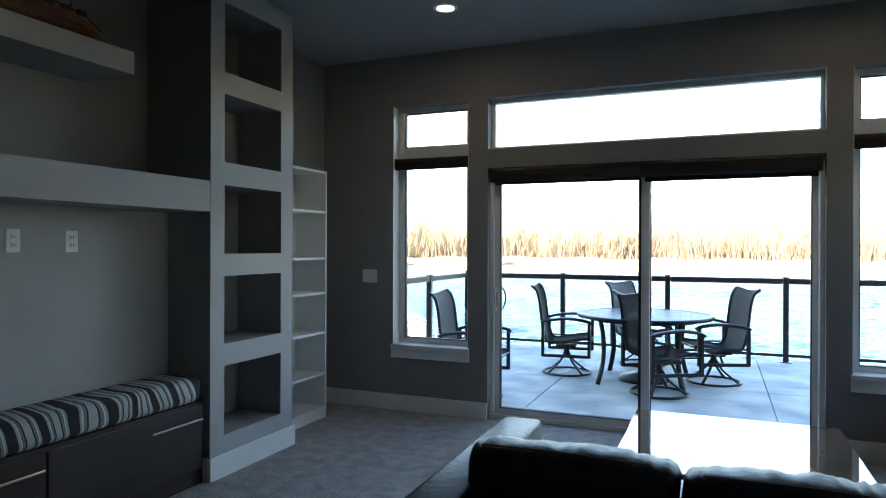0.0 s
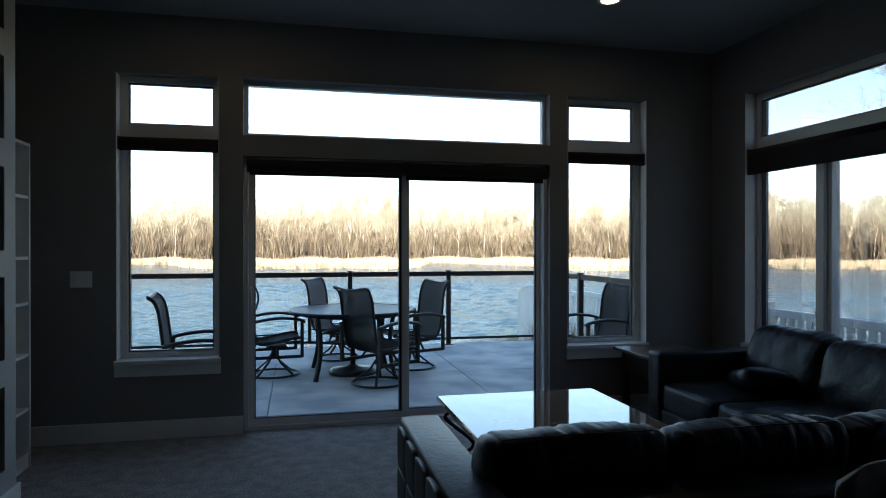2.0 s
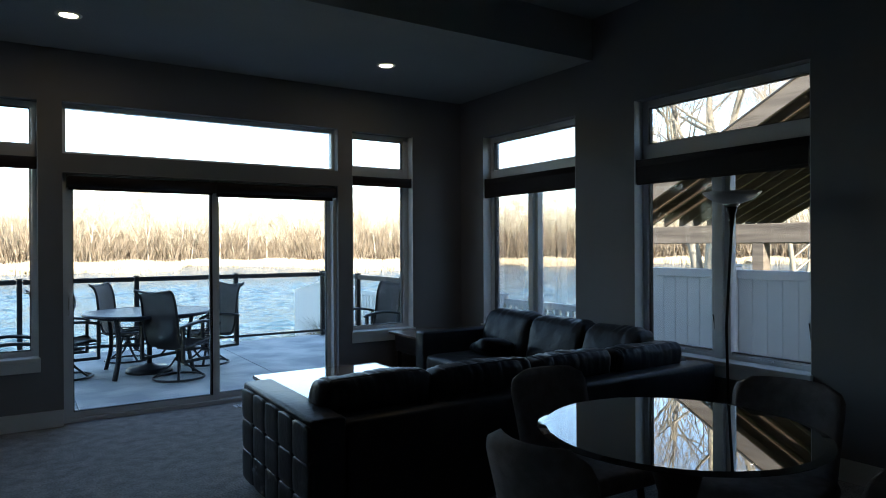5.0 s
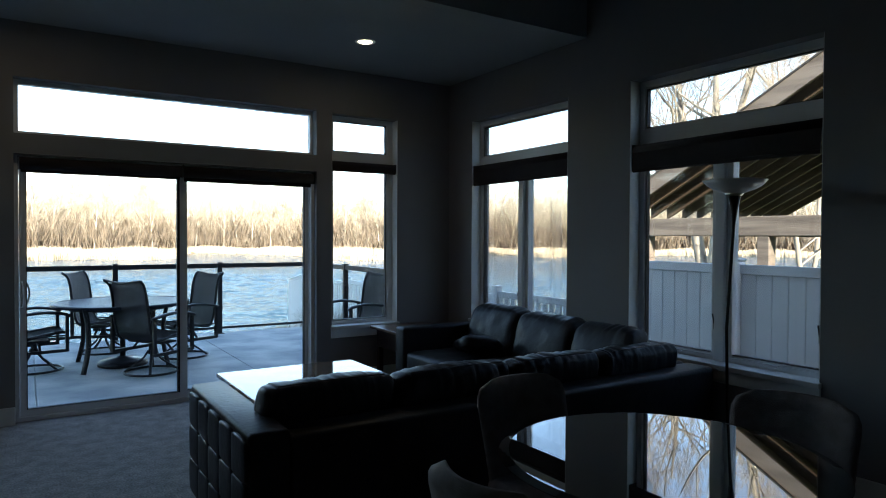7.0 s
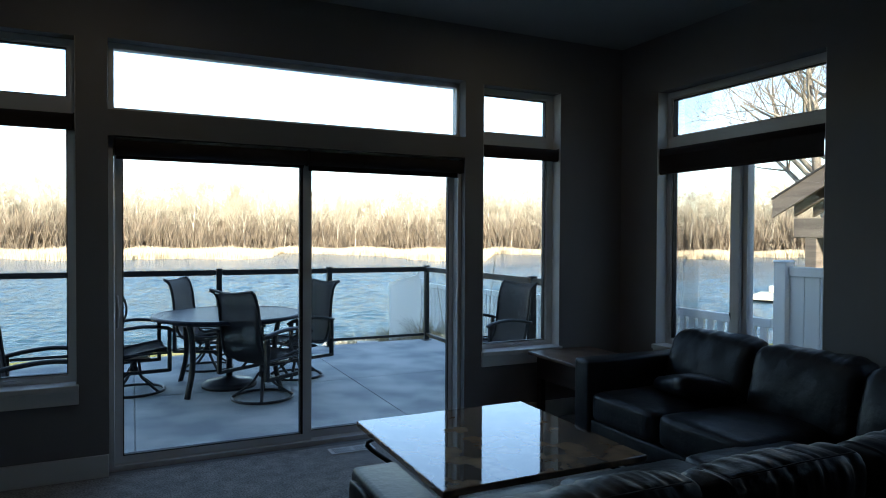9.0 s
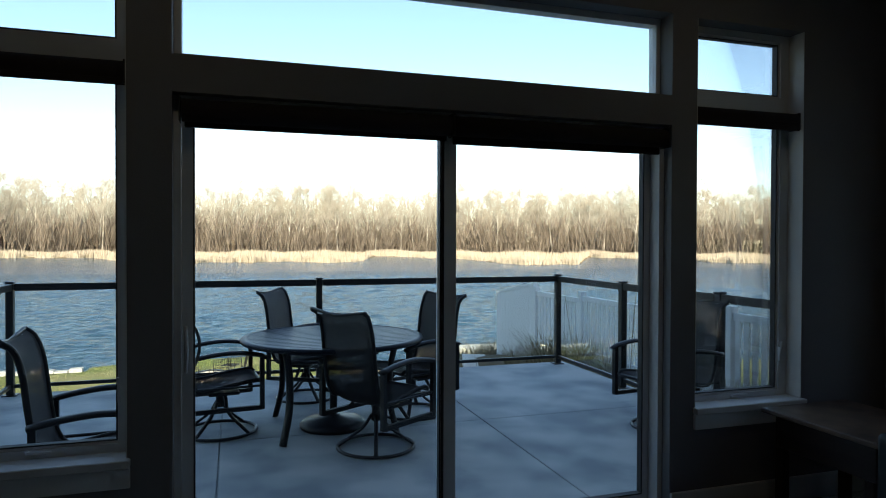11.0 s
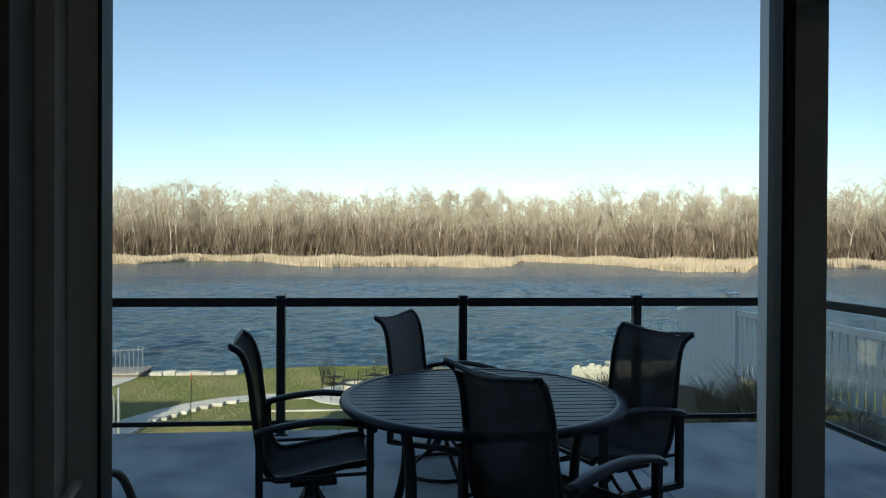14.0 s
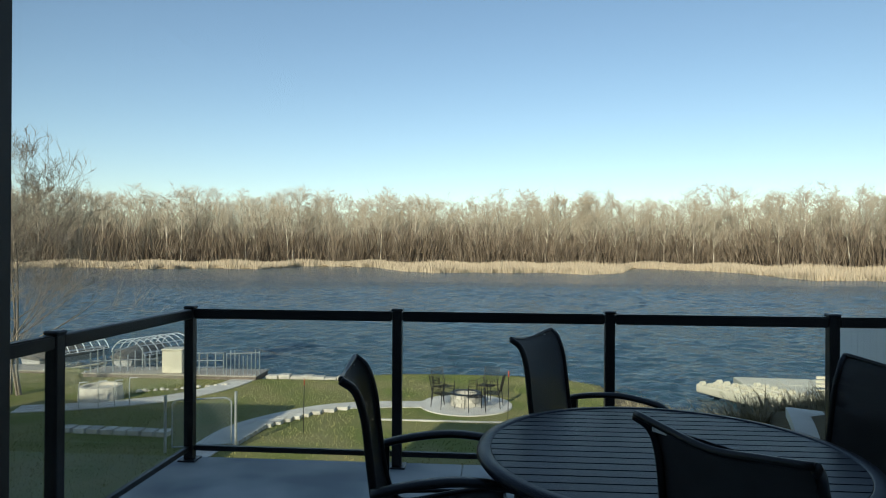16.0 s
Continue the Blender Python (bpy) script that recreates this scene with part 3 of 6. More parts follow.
# ---- furniture inside ----
def puffy(bm, x0, x1, y0, y1, z0, z1, puff=0.03, n=8, seed=0, lean=0.0, wrinkle=0.006, sag=0.0, power=10.0):
    """A stuffed leather cushion: a rounded box whose faces swell, with creases; lean moves the top in y."""
    rnd = random.Random(seed)
    off = Vector((rnd.uniform(-9, 9), rnd.uniform(-9, 9), rnd.uniform(-9, 9)))
    nx, ny, nz = n * 2, n, n

    cx, cy, cz = (x0 + x1) / 2, (y0 + y1) / 2, (z0 + z1) / 2
    hx_, hy_, hz_ = (x1 - x0) / 2, (y1 - y0) / 2, (z1 - z0) / 2
    grid = {}

    def v(i, j, k):
        if (i, j, k) in grid:
            return grid[i, j, k]
        u, w, t = 2 * i / nx - 1, 2 * j / ny - 1, 2 * k / nz - 1
        p = power
        q = (abs(u) ** p + abs(w) ** p + abs(t) ** p) ** (1 / p)
        mx_ = max(abs(u), abs(w), abs(t), 1e-6)
        s = mx_ / q
        x, y, z = u * s, w * s, t * s
        du, dw, dt = (1 - x ** 6), (1 - y * y), (1 - z * z)
        X = cx + x * hx_ + math.copysign(puff * 0.4 * dw * dt, x) * (abs(u) > 0.999)
        Y = cy + y * hy_ + math.copysign(puff * du * dt, y) * (abs(w) > 0.999)
        Z = cz + z * hz_ + math.copysign(puff * du * dw, z) * (abs(t) > 0.999)
        Z -= sag * math.exp(-((x * 1.2) ** 2)) * (z > 0)
        Y += lean * (t + 1) / 2
        nn = noise.noise_vector(Vector((X * 9, Y * 9, Z * 9)) + off)
        n2 = noise.noise_vector(Vector((X * 26, Y * 5, Z * 26)) + off)
        n3 = noise.noise(Vector((X * 30 + Z * 8, Y * 7, Z * 9)) + off)
        top = max(0.0, t) ** 2
        P = Vector((X, Y, Z)) + nn * wrinkle * 0.7 + n2 * wrinkle * 0.25 + Vector((0, 0, n3 * wrinkle * 0.7 * top))
        grid[i, j, k] = bm.verts.new(P)
        return grid[i, j, k]
    for i in range(nx):
        for j in range(ny):
            for k in (0, nz):
                bm.faces.new((v(i, j, k), v(i + 1, j, k), v(i + 1, j + 1, k), v(i, j + 1, k)))
    for i in range(nx):
        for k in range(nz):
            for j in (0, ny):
                bm.faces.new((v(i, j, k), v(i + 1, j, k), v(i + 1, j, k + 1), v(i, j, k + 1)))
    for j in range(ny):
        for k in range(nz):
            for i in (0, nx):
                bm.faces.new((v(i, j, k), v(i, j + 1, k), v(i, j + 1, k + 1), v(i, j, k + 1)))
    return bm


def welt(x0, x1, y, z, r=0.004):
    return tubem([(x0, y, z), ((x0 + x1) / 2, y, z + 0.004), (x1, y, z)], r, 5)


def back_cushion(x0, x1, yc, ztop, seed):
    """A loose leather back cushion, soft and pleated: a pillow section run from end to end, its ends gathered in."""
    rnd = random.Random(seed)
    off = Vector((rnd.uniform(-9, 9), rnd.uniform(-9, 9), rnd.uniform(-9, 9)))
    bm = bmesh.new()
    nu, nv = 64, 40
    z0 = 0.40
    zc, hz = (z0 + ztop) / 2, (ztop - z0) / 2
    pleats = [(rnd.uniform(0.04, 0.96), rnd.uniform(0.008, 0.02), rnd.uniform(0.4, 1.0), rnd.uniform(-0.8, 0.8)) for _ in range(26)]
    rings = []
    for i in range(nu + 1):
        u = i / nu
        e = min(u, 1 - u) * (x1 - x0)
        end = min(1.0, e / 0.055)
        g = math.sqrt(max(0.0, 1 - (1 - end) ** 2))
        row = []
        for k in range(nv):
            a = 2 * math.pi * k / nv
            c, s_ = math.cos(a), math.sin(a)
            yy = math.copysign(abs(c) ** 0.62, c) * 0.118 * (0.35 + 0.65 * g)
            zz = math.copysign(abs(s_) ** 0.55, s_) * hz * (0.86 + 0.14 * g)
            if zz > 0:
                zz -= 0.018 * (2 * u - 1) ** 4 - 0.004 * math.sin(u * 9 + seed)
            x = x0 + (x1 - x0) * u + (0.012 * s_ if end < 1 else 0)
            p = Vector((x, yc + yy - 0.10 * (zz / hz) * 0.3, zc + zz))
            n = Vector((0, c, s_))
            d = 0.0
            crest = max(0.0, s_) ** 0.5
            for pu, pw, ph, sl in pleats:
                d -= 0.0048 * ph * math.exp(-((u - pu - sl * 0.05 * c) / pw) ** 2) * crest
            d += 0.005 * noise.noise(Vector((x * 16, k * 0.35, 0)) + off) + 0.003 * noise.noise(Vector((x * 42, k * 0.5, 3)) + off)
            d -= 0.006 * math.exp(-((a - 2.25) / 0.07) ** 2)
            row.append(bm.verts.new(p + n * d * (0.3 + 0.7 * g)))
        rings.append(row)
    for A, B in zip(rings, rings[1:]):
        for k in range(nv):
            bm.faces.new((A[k], A[(k + 1) % nv], B[(k + 1) % nv], B[k]))
    bm.faces.new(rings[0][::-1])
    bm.faces.new(rings[-1])
    return bm


# long sofa with its back to the dining table
S = thing("sectional_sofa_long_part", (0, 0, 0), 0, "black tufted leather sectional sofa with its back to the dining table", "sofa", "sectional sofa")
part("base", boxm(1.0, 3.84, -3.36, -2.28, 0.06, 0.27, bevel=0.015, seg=2), M_LEATHER, S, "", True)
part("backrest", boxm(0.985, 3.84, -3.42, -3.20, 0.06, 0.60, bevel=0.03, seg=3), M_LEATHER, S, "", True)
arm = part("armrest", boxm(0.80, 0.98, -3.42, -2.32, 0.05, 0.635, bevel=0.022, seg=3), M_LEATHER, S, "", True)
for i in range(5):
    for k in range(3):
        bm = puffy(bmesh.new(), 0.783, 0.815, -3.41 + 0.213 * i, -3.41 + 0.213 * i + 0.207, 0.075 + 0.178 * k, 0.075 + 0.178 * k + 0.172, 0.004, 4, i * 7 + k, 0, 0.002)
        part("tufted_pad", bm, M_LEATHER, arm, "", True)
for i in range(3):
    a = 1.0 + 0.72 * i
    q = part("seat_cushion", puffy(bmesh.new(), a, a + 0.71, -3.19, -2.25, 0.27, 0.43, 0.012, 10, 30 + i, 0, 0.005, 0, 12.0), M_LEATHER, S, "", True)
xs = [0.925, 1.60, 2.31, 2.98, 3.68]
for i in range(4):
    q = part("back_cushion", back_cushion(xs[i] + 0.004, xs[i + 1] - 0.004, -3.09 - 0.02 * i, 0.772 - 0.006 * i, 40 + i), M_LEATHER, S, "", True)
    part("piping", welt(xs[i] + 0.07, xs[i + 1] - 0.07, -3.196 - 0.02 * i, 0.765 - 0.006 * i, 0.003), M_STITCH, q)
for x, y in ((0.9, -3.35), (0.9, -2.35), (2.3, -3.35), (3.75, -3.35), (2.3, -2.35)):
    part("leg", boxm(x - 0.03, x + 0.03, y - 0.03, y + 0.03, 0.0, 0.06, bevel=0.003), M_ESPRESSO, S)

# part along the east wall
S = thing("sectional_sofa_window_part", (0, 0, 0), 0, "black leather sectional sofa, the part below the east windows", "sofa", "sectional sofa")
part("base", boxm(2.80, 3.84, -2.255, -1.13, 0.06, 0.27, bevel=0.015, seg=2), M_LEATHER, S, "", True)
part("backrest", boxm(3.64, 3.85, -3.19, -1.13, 0.06, 0.60, bevel=0.03, seg=3), M_LEATHER, S, "", True)
part("armrest", boxm(2.79, 3.85, -1.125, -0.965, 0.05, 0.652, bevel=0.025, seg=3), M_LEATHER, S, "", True)
for i in range(2):
    b = -1.13 - 0.60 * i
    part("seat_cushion", puffy(bmesh.new(), 2.79, 3.60, b - 0.59, b, 0.27, 0.45, 0.016, 12, 60 + i, 0, 0.006, 0, 12.0), M_LEATHER, S, "", True)
for i, b in enumerate((-1.135, -1.80, -2.46)):
    bm = puffy(bmesh.new(), b - 0.655 if i < 2 else -3.02, b, -0.10, 0.10, 0.42, 0.812 - 0.012 * i, 0.03, 20, 70 + i, 0.0, 0.012, 0.0, 9.0)
    for v_ in bm.verts:
        x, y, z = v_.co
        v_.co = Vector((3.50 - y + (z - 0.42) * 0.28, x, z))
    q = part("back_cushion", bm, M_LEATHER, S, "", True)
for x, y in ((2.8, -1.04), (3.8, -1.04)):
    part("leg", boxm(x - 0.03, x + 0.03, y - 0.03, y + 0.03, 0.0, 0.06, bevel=0.003), M_ESPRESSO, S)
bm = puffy(bmesh.new(), -0.26, 0.26, -0.15, 0.15, -0.045, 0.05, 0.03, 10, 91, 0, 0.010)
o = tagged(finish("throw_cushion", bm, M_LEATHER, None, True), "small black leather lumbar cushion lying on the sofa seat", "cushion")
o.matrix_world = pose(3.28, -1.52, 0.515, 8, 12, 65)


def bowed_leg(x, y, dx, dy, h):
    return smooth_path([(x, y, h), (x + dx * 0.10, y + dy * 0.10, h * 0.8), (x - dx * 0.05, y - dy * 0.05, h * 0.42), (x + dx * 0.05, y + dy * 0.05, h * 0.12), (x + dx * 0.14, y + dy * 0.14, 0.012)], 5)


ct = thing("coffee_table", (1.795, -1.58, 0), 0, "polished brown and grey stone coffee table on curved dark iron legs", "coffee table")
part("tabletop", boxm(-0.548, 0.548, -0.57, 0.57, 0.378, 0.41, bevel=0.006, seg=2), M_GRANITE, ct, "polished stone slab")
part("frame", wall_panels(bmesh.new(), "x", -0.50, 0.50, -0.47, 0.47, 0.35, 0.377, []), M_IRON, ct)
for sx in (-1, 1):
    for sy in (-1, 1):
        part("leg", tubem(bowed_leg(sx * 0.40, sy * 0.42, sx, sy, 0.35), 0.016, 8, squash=(1.3, 0.7)), M_IRON, ct, "", True)
st = thing("side_table", (3.12, -0.53, 0), 0, "stone-topped corner side table with dark wood sides", "side table")
part("tabletop", boxm(-0.20, 0.40, -0.36, 0.33, 0.535, 0.56, bevel=0.004), M_DULLSTONE, st, "polished stone slab")
part("body", boxm(-0.15, 0.35, -0.30, 0.28, 0.36, 0.534, bevel=0.004), M_ESPRESSO, st)
for sx in (-1, 1):
    for sy in (-1, 1):
        part("leg", boxm(0.10 + sx * 0.22 - 0.025, 0.10 + sx * 0.22 + 0.025, sy * 0.26 - 0.025, sy * 0.26 + 0.025, 0, 0.36, bevel=0.003), M_ESPRESSO, st)

# floor register
v = thing("floor_vent", (1.455, -0.272, 0), 0, "white metal floor register in the carpet by the patio door", "floor vent")
part("frame", boxm(-0.155, 0.155, -0.058, 0.058, 0.0, 0.005, bevel=0.002), M_TRIM, v)
# dark plate stands in for the shade down the duct
part("opening", boxm(-0.135, 0.135, -0.042, 0.042, 0.0052, 0.0058), M_DARKBOX, v)
for i in range(23):
    if i == 11:
        continue
    part("louvre", boxm(-0.134 + 0.0118 * i, -0.134 + 0.0118 * i + 0.005, -0.041, 0.041, 0.006, 0.009), M_TRIM, v)
part("divider", boxm(-0.008, 0.008, -0.042, 0.042, 0.006, 0.0095), M_TRIM, v)

# round glass dining table
dt = thing("dining_table", (1.76, -4.68, 0), 0, "round dark glass dining table on a dark pedestal", "dining table")
part("tabletop", lathe(bmesh.new(), [(0, 0.738), (0.507, 0.738), (0.522, 0.742), (0.522, 0.744), (0.49, 0.75), (0, 0.75)], 72), M_MIRRORGLASS, dt, "dark glass top with a bevelled rim")
part("pedestal", lathe(bmesh.new(), [(0, 0.0), (0.27, 0.0), (0.27, 0.02), (0.22, 0.035), (0.10, 0.06), (0.07, 0.3), (0.07, 0.5), (0.12, 0.68), (0.2, 0.72), (0.2, 0.737), (0, 0.737)], 32), M_ESPRESSO, dt, "", True)


def dining_chair():
    c = thing("dining_chair", (0, 0, 0), 0, "grey-brown upholstered dining chair with a tall rounded-corner back", "dining chair", "chairs round the dining table")
    bm = bmesh.new()
    cols, rows_ = 16, 14
    grid = {}
    for side_ in (0, 1):
        for j in range(rows_ + 1):
            h = j / rows_
            z = 0.37 + 0.47 * h
            corner = max(0.0, (z - 0.745) / 0.095)
            half = (0.205 + 0.028 * h) - 0.085 * (1 - math.sqrt(max(0.0, 1 - corner * corner)))
            for i in range(cols + 1):
                a = (i / cols - 0.5) * 2
                x = a * half
                edge = max(0.0, abs(a) - 0.8) / 0.2
                thick = 0.052 * math.sqrt(max(0.04, 1 - edge * edge)) * math.sqrt(max(0.06, 1 - max(0.0, (h - 0.93) / 0.07) ** 2))
                y = -0.215 - 0.10 * h ** 1.3 + 0.055 * a * a + (thick / 2 if side_ else -thick / 2) + (0.012 * math.exp(-((h - 0.35) / 0.25) ** 2) if side_ else 0)
                grid[side_, i, j] = bm.verts.new((x, y, z))
    for s_ in (0, 1):
        for j in range(rows_):
            for i in range(cols):
                bm.faces.new((grid[s_, i, j], grid[s_, i + 1, j], grid[s_, i + 1, j + 1], grid[s_, i, j + 1]))
    for i in range(cols):
        for j in (0, rows_):
            bm.faces.new((grid[0, i, j], grid[0, i + 1, j], grid[1, i + 1, j], grid[1, i, j]))
    for j in range(rows_):
        for i in (0, cols):
            bm.faces.new((grid[0, i, j], grid[0, i, j + 1], grid[1, i, j + 1], grid[1, i, j]))
    part("backrest", bm, M_CHAIR, c, "", True)
    part("seat", boxm(-0.225, 0.225, -0.19, 0.25, 0.385, 0.47, bevel=0.035, seg=4), M_CHAIR, c, "", True)
    for sx in (-1, 1):
        for sy in (-1, 1):
            part("leg", tubem([(sx * 0.18, sy * 0.16, 0.39), (sx * 0.21, sy * 0.21, 0.0)], [0.018, 0.011], 8), M_ESPRESSO, c)
    return c


dc = dining_chair()
dc.matrix_world = pose(1.82, -4.13, 0, 0, 0, 177)
for x, y, r in ((1.27, -4.70, -84), (2.27, -4.74, 104), (1.80, -5.20, -4)):
    copy_thing(dc, pose(x, y, 0, 0, 0, r))

# torchiere
L = thing("floor_lamp", (3.60, -3.68, 0), 0, "slim dark torchiere lamp with frosted bowl, leaning slightly, switched off", "floor lamp")
part("base", lathe(bmesh.new(), [(0, 0), (0.13, 0), (0.13, 0.012), (0.05, 0.03), (0.012, 0.05), (0, 0.05)], 28), M_IRON, L, "", True)
part("pole", tubem([(0, 0, 0.04), (0.0, 0.02, 0.9), (0.0, -0.018, 1.52), (0.0, -0.022, 1.60), (0, -0.022, 1.69)], [0.008, 0.009, 0.009, 0.017, 0.036], 14), M_IRON, L, "", True)
part("cup", lathe(bmesh.new(), [(0.0, 1.691), (0.04, 1.691), (0.052, 1.708), (0.0, 1.708)], 20, 0, -0.022), M_NICKEL, L, "", True)
part("shade", lathe(bmesh.new(), [(0.0, 1.709), (0.065, 1.713), (0.12, 1.733), (0.155, 1.755), (0.182, 1.785), (0.178, 1.786), (0.152, 1.760), (0.118, 1.740), (0.06, 1.721), (0.0, 1.717)], 36, 0, -0.022), M_FROST, L, "frosted glass bowl", True)

# model ship on the shelf
sh = thing("model_ship", (-1.29, -3.12, 2.456), 0, "dark wooden model sailing ship on the floating shelf", "model ship")
bm = bmesh.new()
secs = []
for i in range(13):
    u = i / 12
    yy = -0.42 + 0.80 * u
    w = 0.075 * math.sin(math.pi * min(1, 0.18 + 0.82 * (1 - u))) ** 0.6 if u < 1 else 0.004
    w = max(w, 0.004)
    zt = 0.135 + 0.05 * (1 - u) ** 2 - 0.10 * u ** 3
    zb = 0.012 + 0.02 * u ** 4
    secs.append([bm.verts.new(p) for p in ((-w, yy, zt), (-w * 1.1, yy, (zt + zb) / 2), (-w * 0.3, yy, zb), (w * 0.3, yy, zb), (w * 1.1, yy, (zt + zb) / 2), (w, yy, zt))])
for A, B in zip(secs, secs[1:]):
    for k in range(6):
        bm.faces.new((A[k], A[(k + 1) % 6], B[(k + 1) % 6], B[k]))
bm.faces.new(secs[0])
bm.faces.new(secs[-1])
part("hull", bm, M_SHIP, sh, "red-brown hull")
for i in range(7):
    part("gun_port", boxm(0.066, 0.084, -0.36 + i * 0.09, -0.315 + i * 0.09, 0.10, 0.125), M_DARKBOX, sh)
part("rail", tubem([(0.07, -0.42, 0.195), (0.074, -0.1, 0.15), (0.045, 0.25, 0.115), (0.005, 0.38, 0.075)], 0.005, 6), M_DARKBOX, sh)
part("bowsprit", tubem([(0, 0.30, 0.10), (0, 0.50, 0.17)], [0.008, 0.004], 6), M_SHIP, sh)
for yy, hh in ((-0.28, 0.45), (-0.02, 0.52), (0.2, 0.42)):
    part("mast", tubem([(0, yy, 0.05), (0, yy, hh)], [0.007, 0.003], 6), M_SHIP, sh)
part("stand", boxm(-0.04, 0.04, -0.2, 0.2, 0.0, 0.02, bevel=0.003), M_DARKBOX, sh)

# ---- deck ----
DZ = -0.03
bm = bmesh.new()
xs_ = [-1.95, 0.115, 2.175, 4.08]
ys_ = [0.062, 2.02, 4.18]
gap = 0.004
for i in range(3):
    for j in range(2):
        box(bm, xs_[i] + gap, xs_[i + 1] - gap, ys_[j] + gap, ys_[j + 1] - gap, DZ - 0.03, DZ, 0.004)
structure("deck_slab_top", bm, M_CONCRETE, "cool grey stained concrete deck with tooled joints", "deck")
structure("deck_slab", boxm(-1.95, 4.08, 0.062, 4.18, -0.32, DZ - 0.022), M_CONCRETE, "concrete deck edge", "deck")
for x, y in ((-1.8, 4.0), (1.1, 4.0), (3.9, 4.0)):
    structure("deck_column", boxm(x - 0.1, x + 0.1, y - 0.1, y + 0.1, -3.4, -0.32, bevel=0.01), M_TRIM, "white post below the deck", "post")

RY, RX0, RX1, RT = 4.06, -1.80, 3.94, 1.024
RW = 4.105                     # the lake rail runs slightly out of square with the house


def rail_run(name, pts, label):
    """Aluminium and glass railing: posts at pts, along one line."""
    R = thing(name, (0, 0, 0), 0, label, "railing", "deck railing")
    for i, (x, y) in enumerate(pts):
        p = part("post", boxm(x - 0.032, x + 0.032, y - 0.032, y + 0.032, DZ + 0.012, RT + 0.006, bevel=0.004), M_BRONZE, R)
        part("cap", boxm(x - 0.04, x + 0.04, y - 0.04, y + 0.04, RT + 0.007, RT + 0.026, bevel=0.008), M_BRONZE, p)
        part("base_plate", boxm(x - 0.062, x + 0.062, y - 0.062, y + 0.062, DZ, DZ + 0.011, bevel=0.003), M_BRONZE, p)
    for (x, y), (x2, y2) in zip(pts, pts[1:]):
        L_ = math.hypot(x2 - x, y2 - y)
        ux, uy = (x2 - x) / L_, (y2 - y) / L_
        a, b = (x + ux * 0.034, y + uy * 0.034), (x2 - ux * 0.034, y2 - uy * 0.034)

        def bar(w, z0, z1, bev, m=0.0, w2=None):
            bm = bmesh.new()
            dx, dy = -uy * w, ux * w
            box(bm, 0, 1, 0, 1, z0, z1)
            for v_ in bm.verts:
                t, s = v_.co.x, v_.co.y * 2 - 1
                v_.co = Vector((a[0] + (b[0] - a[0]) * t + dx * s, a[1] + (b[1] - a[1]) * t + dy * s, v_.co.z))
            if bev:
                bmesh.ops.bevel(bm, geom=list(bm.edges), offset=bev, segments=2, affect="EDGES")
            return bm
        part("top_rail", bar(0.028, RT - 0.062, RT + 0.006, 0.008), M_BRONZE, R)
        part("bottom_rail", bar(0.016, DZ + 0.07, DZ + 0.105, 0.003), M_BRONZE, R)
        g = part("glass_panel", bar(0.003, DZ + 0.10, RT - 0.06, 0), M_RAILGLASS, R, "clear glass panel")
        g.visible_shadow = False
    return R


rail_run("railing_north", [(RX0, RW), (-0.333, 4.093), (1.09, 4.081), (2.507, 4.07), (RX1, RY)], "dark bronze railing with glass panels on the deck's lake edge")
rail_run("railing_east", [(RX1, 2.68), (RX1, 1.30), (RX1, 0.10)], "dark bronze railing with glass panels, east deck edge")


def rail_link(x0, y0, x1, y1, name):
    R = thing(name, (0, 0, 0), 0, "dark bronze rail and glass panel joining the corner post", "railing", "deck railing")
    g = part("glass_panel", boxm(x0 - 0.003, x0 + 0.003, y0, y1, DZ + 0.10, RT - 0.06), M_RAILGLASS, R, "clear glass panel")
    g.visible_shadow = False
    part("top_rail", boxm(x0 - 0.028, x0 + 0.028, y0, y1, RT - 0.062, RT + 0.006, bevel=0.008, seg=2), M_BRONZE, R)
    part("bottom_rail", boxm(x0 - 0.016, x0 + 0.016, y0, y1, DZ + 0.07, DZ + 0.105, bevel=0.003), M_BRONZE, R)


rail_link(RX1, 2.68 + 0.034, RX1, RY - 0.034, "railing_link")
rail_run("railing_west", [(RX0, 2.68), (RX0, 1.34), (RX0, 0.10)], "dark bronze railing with glass panels, west deck edge")
rail_link(RX0, 2.68 + 0.034, RX0, RW - 0.034, "railing_link")


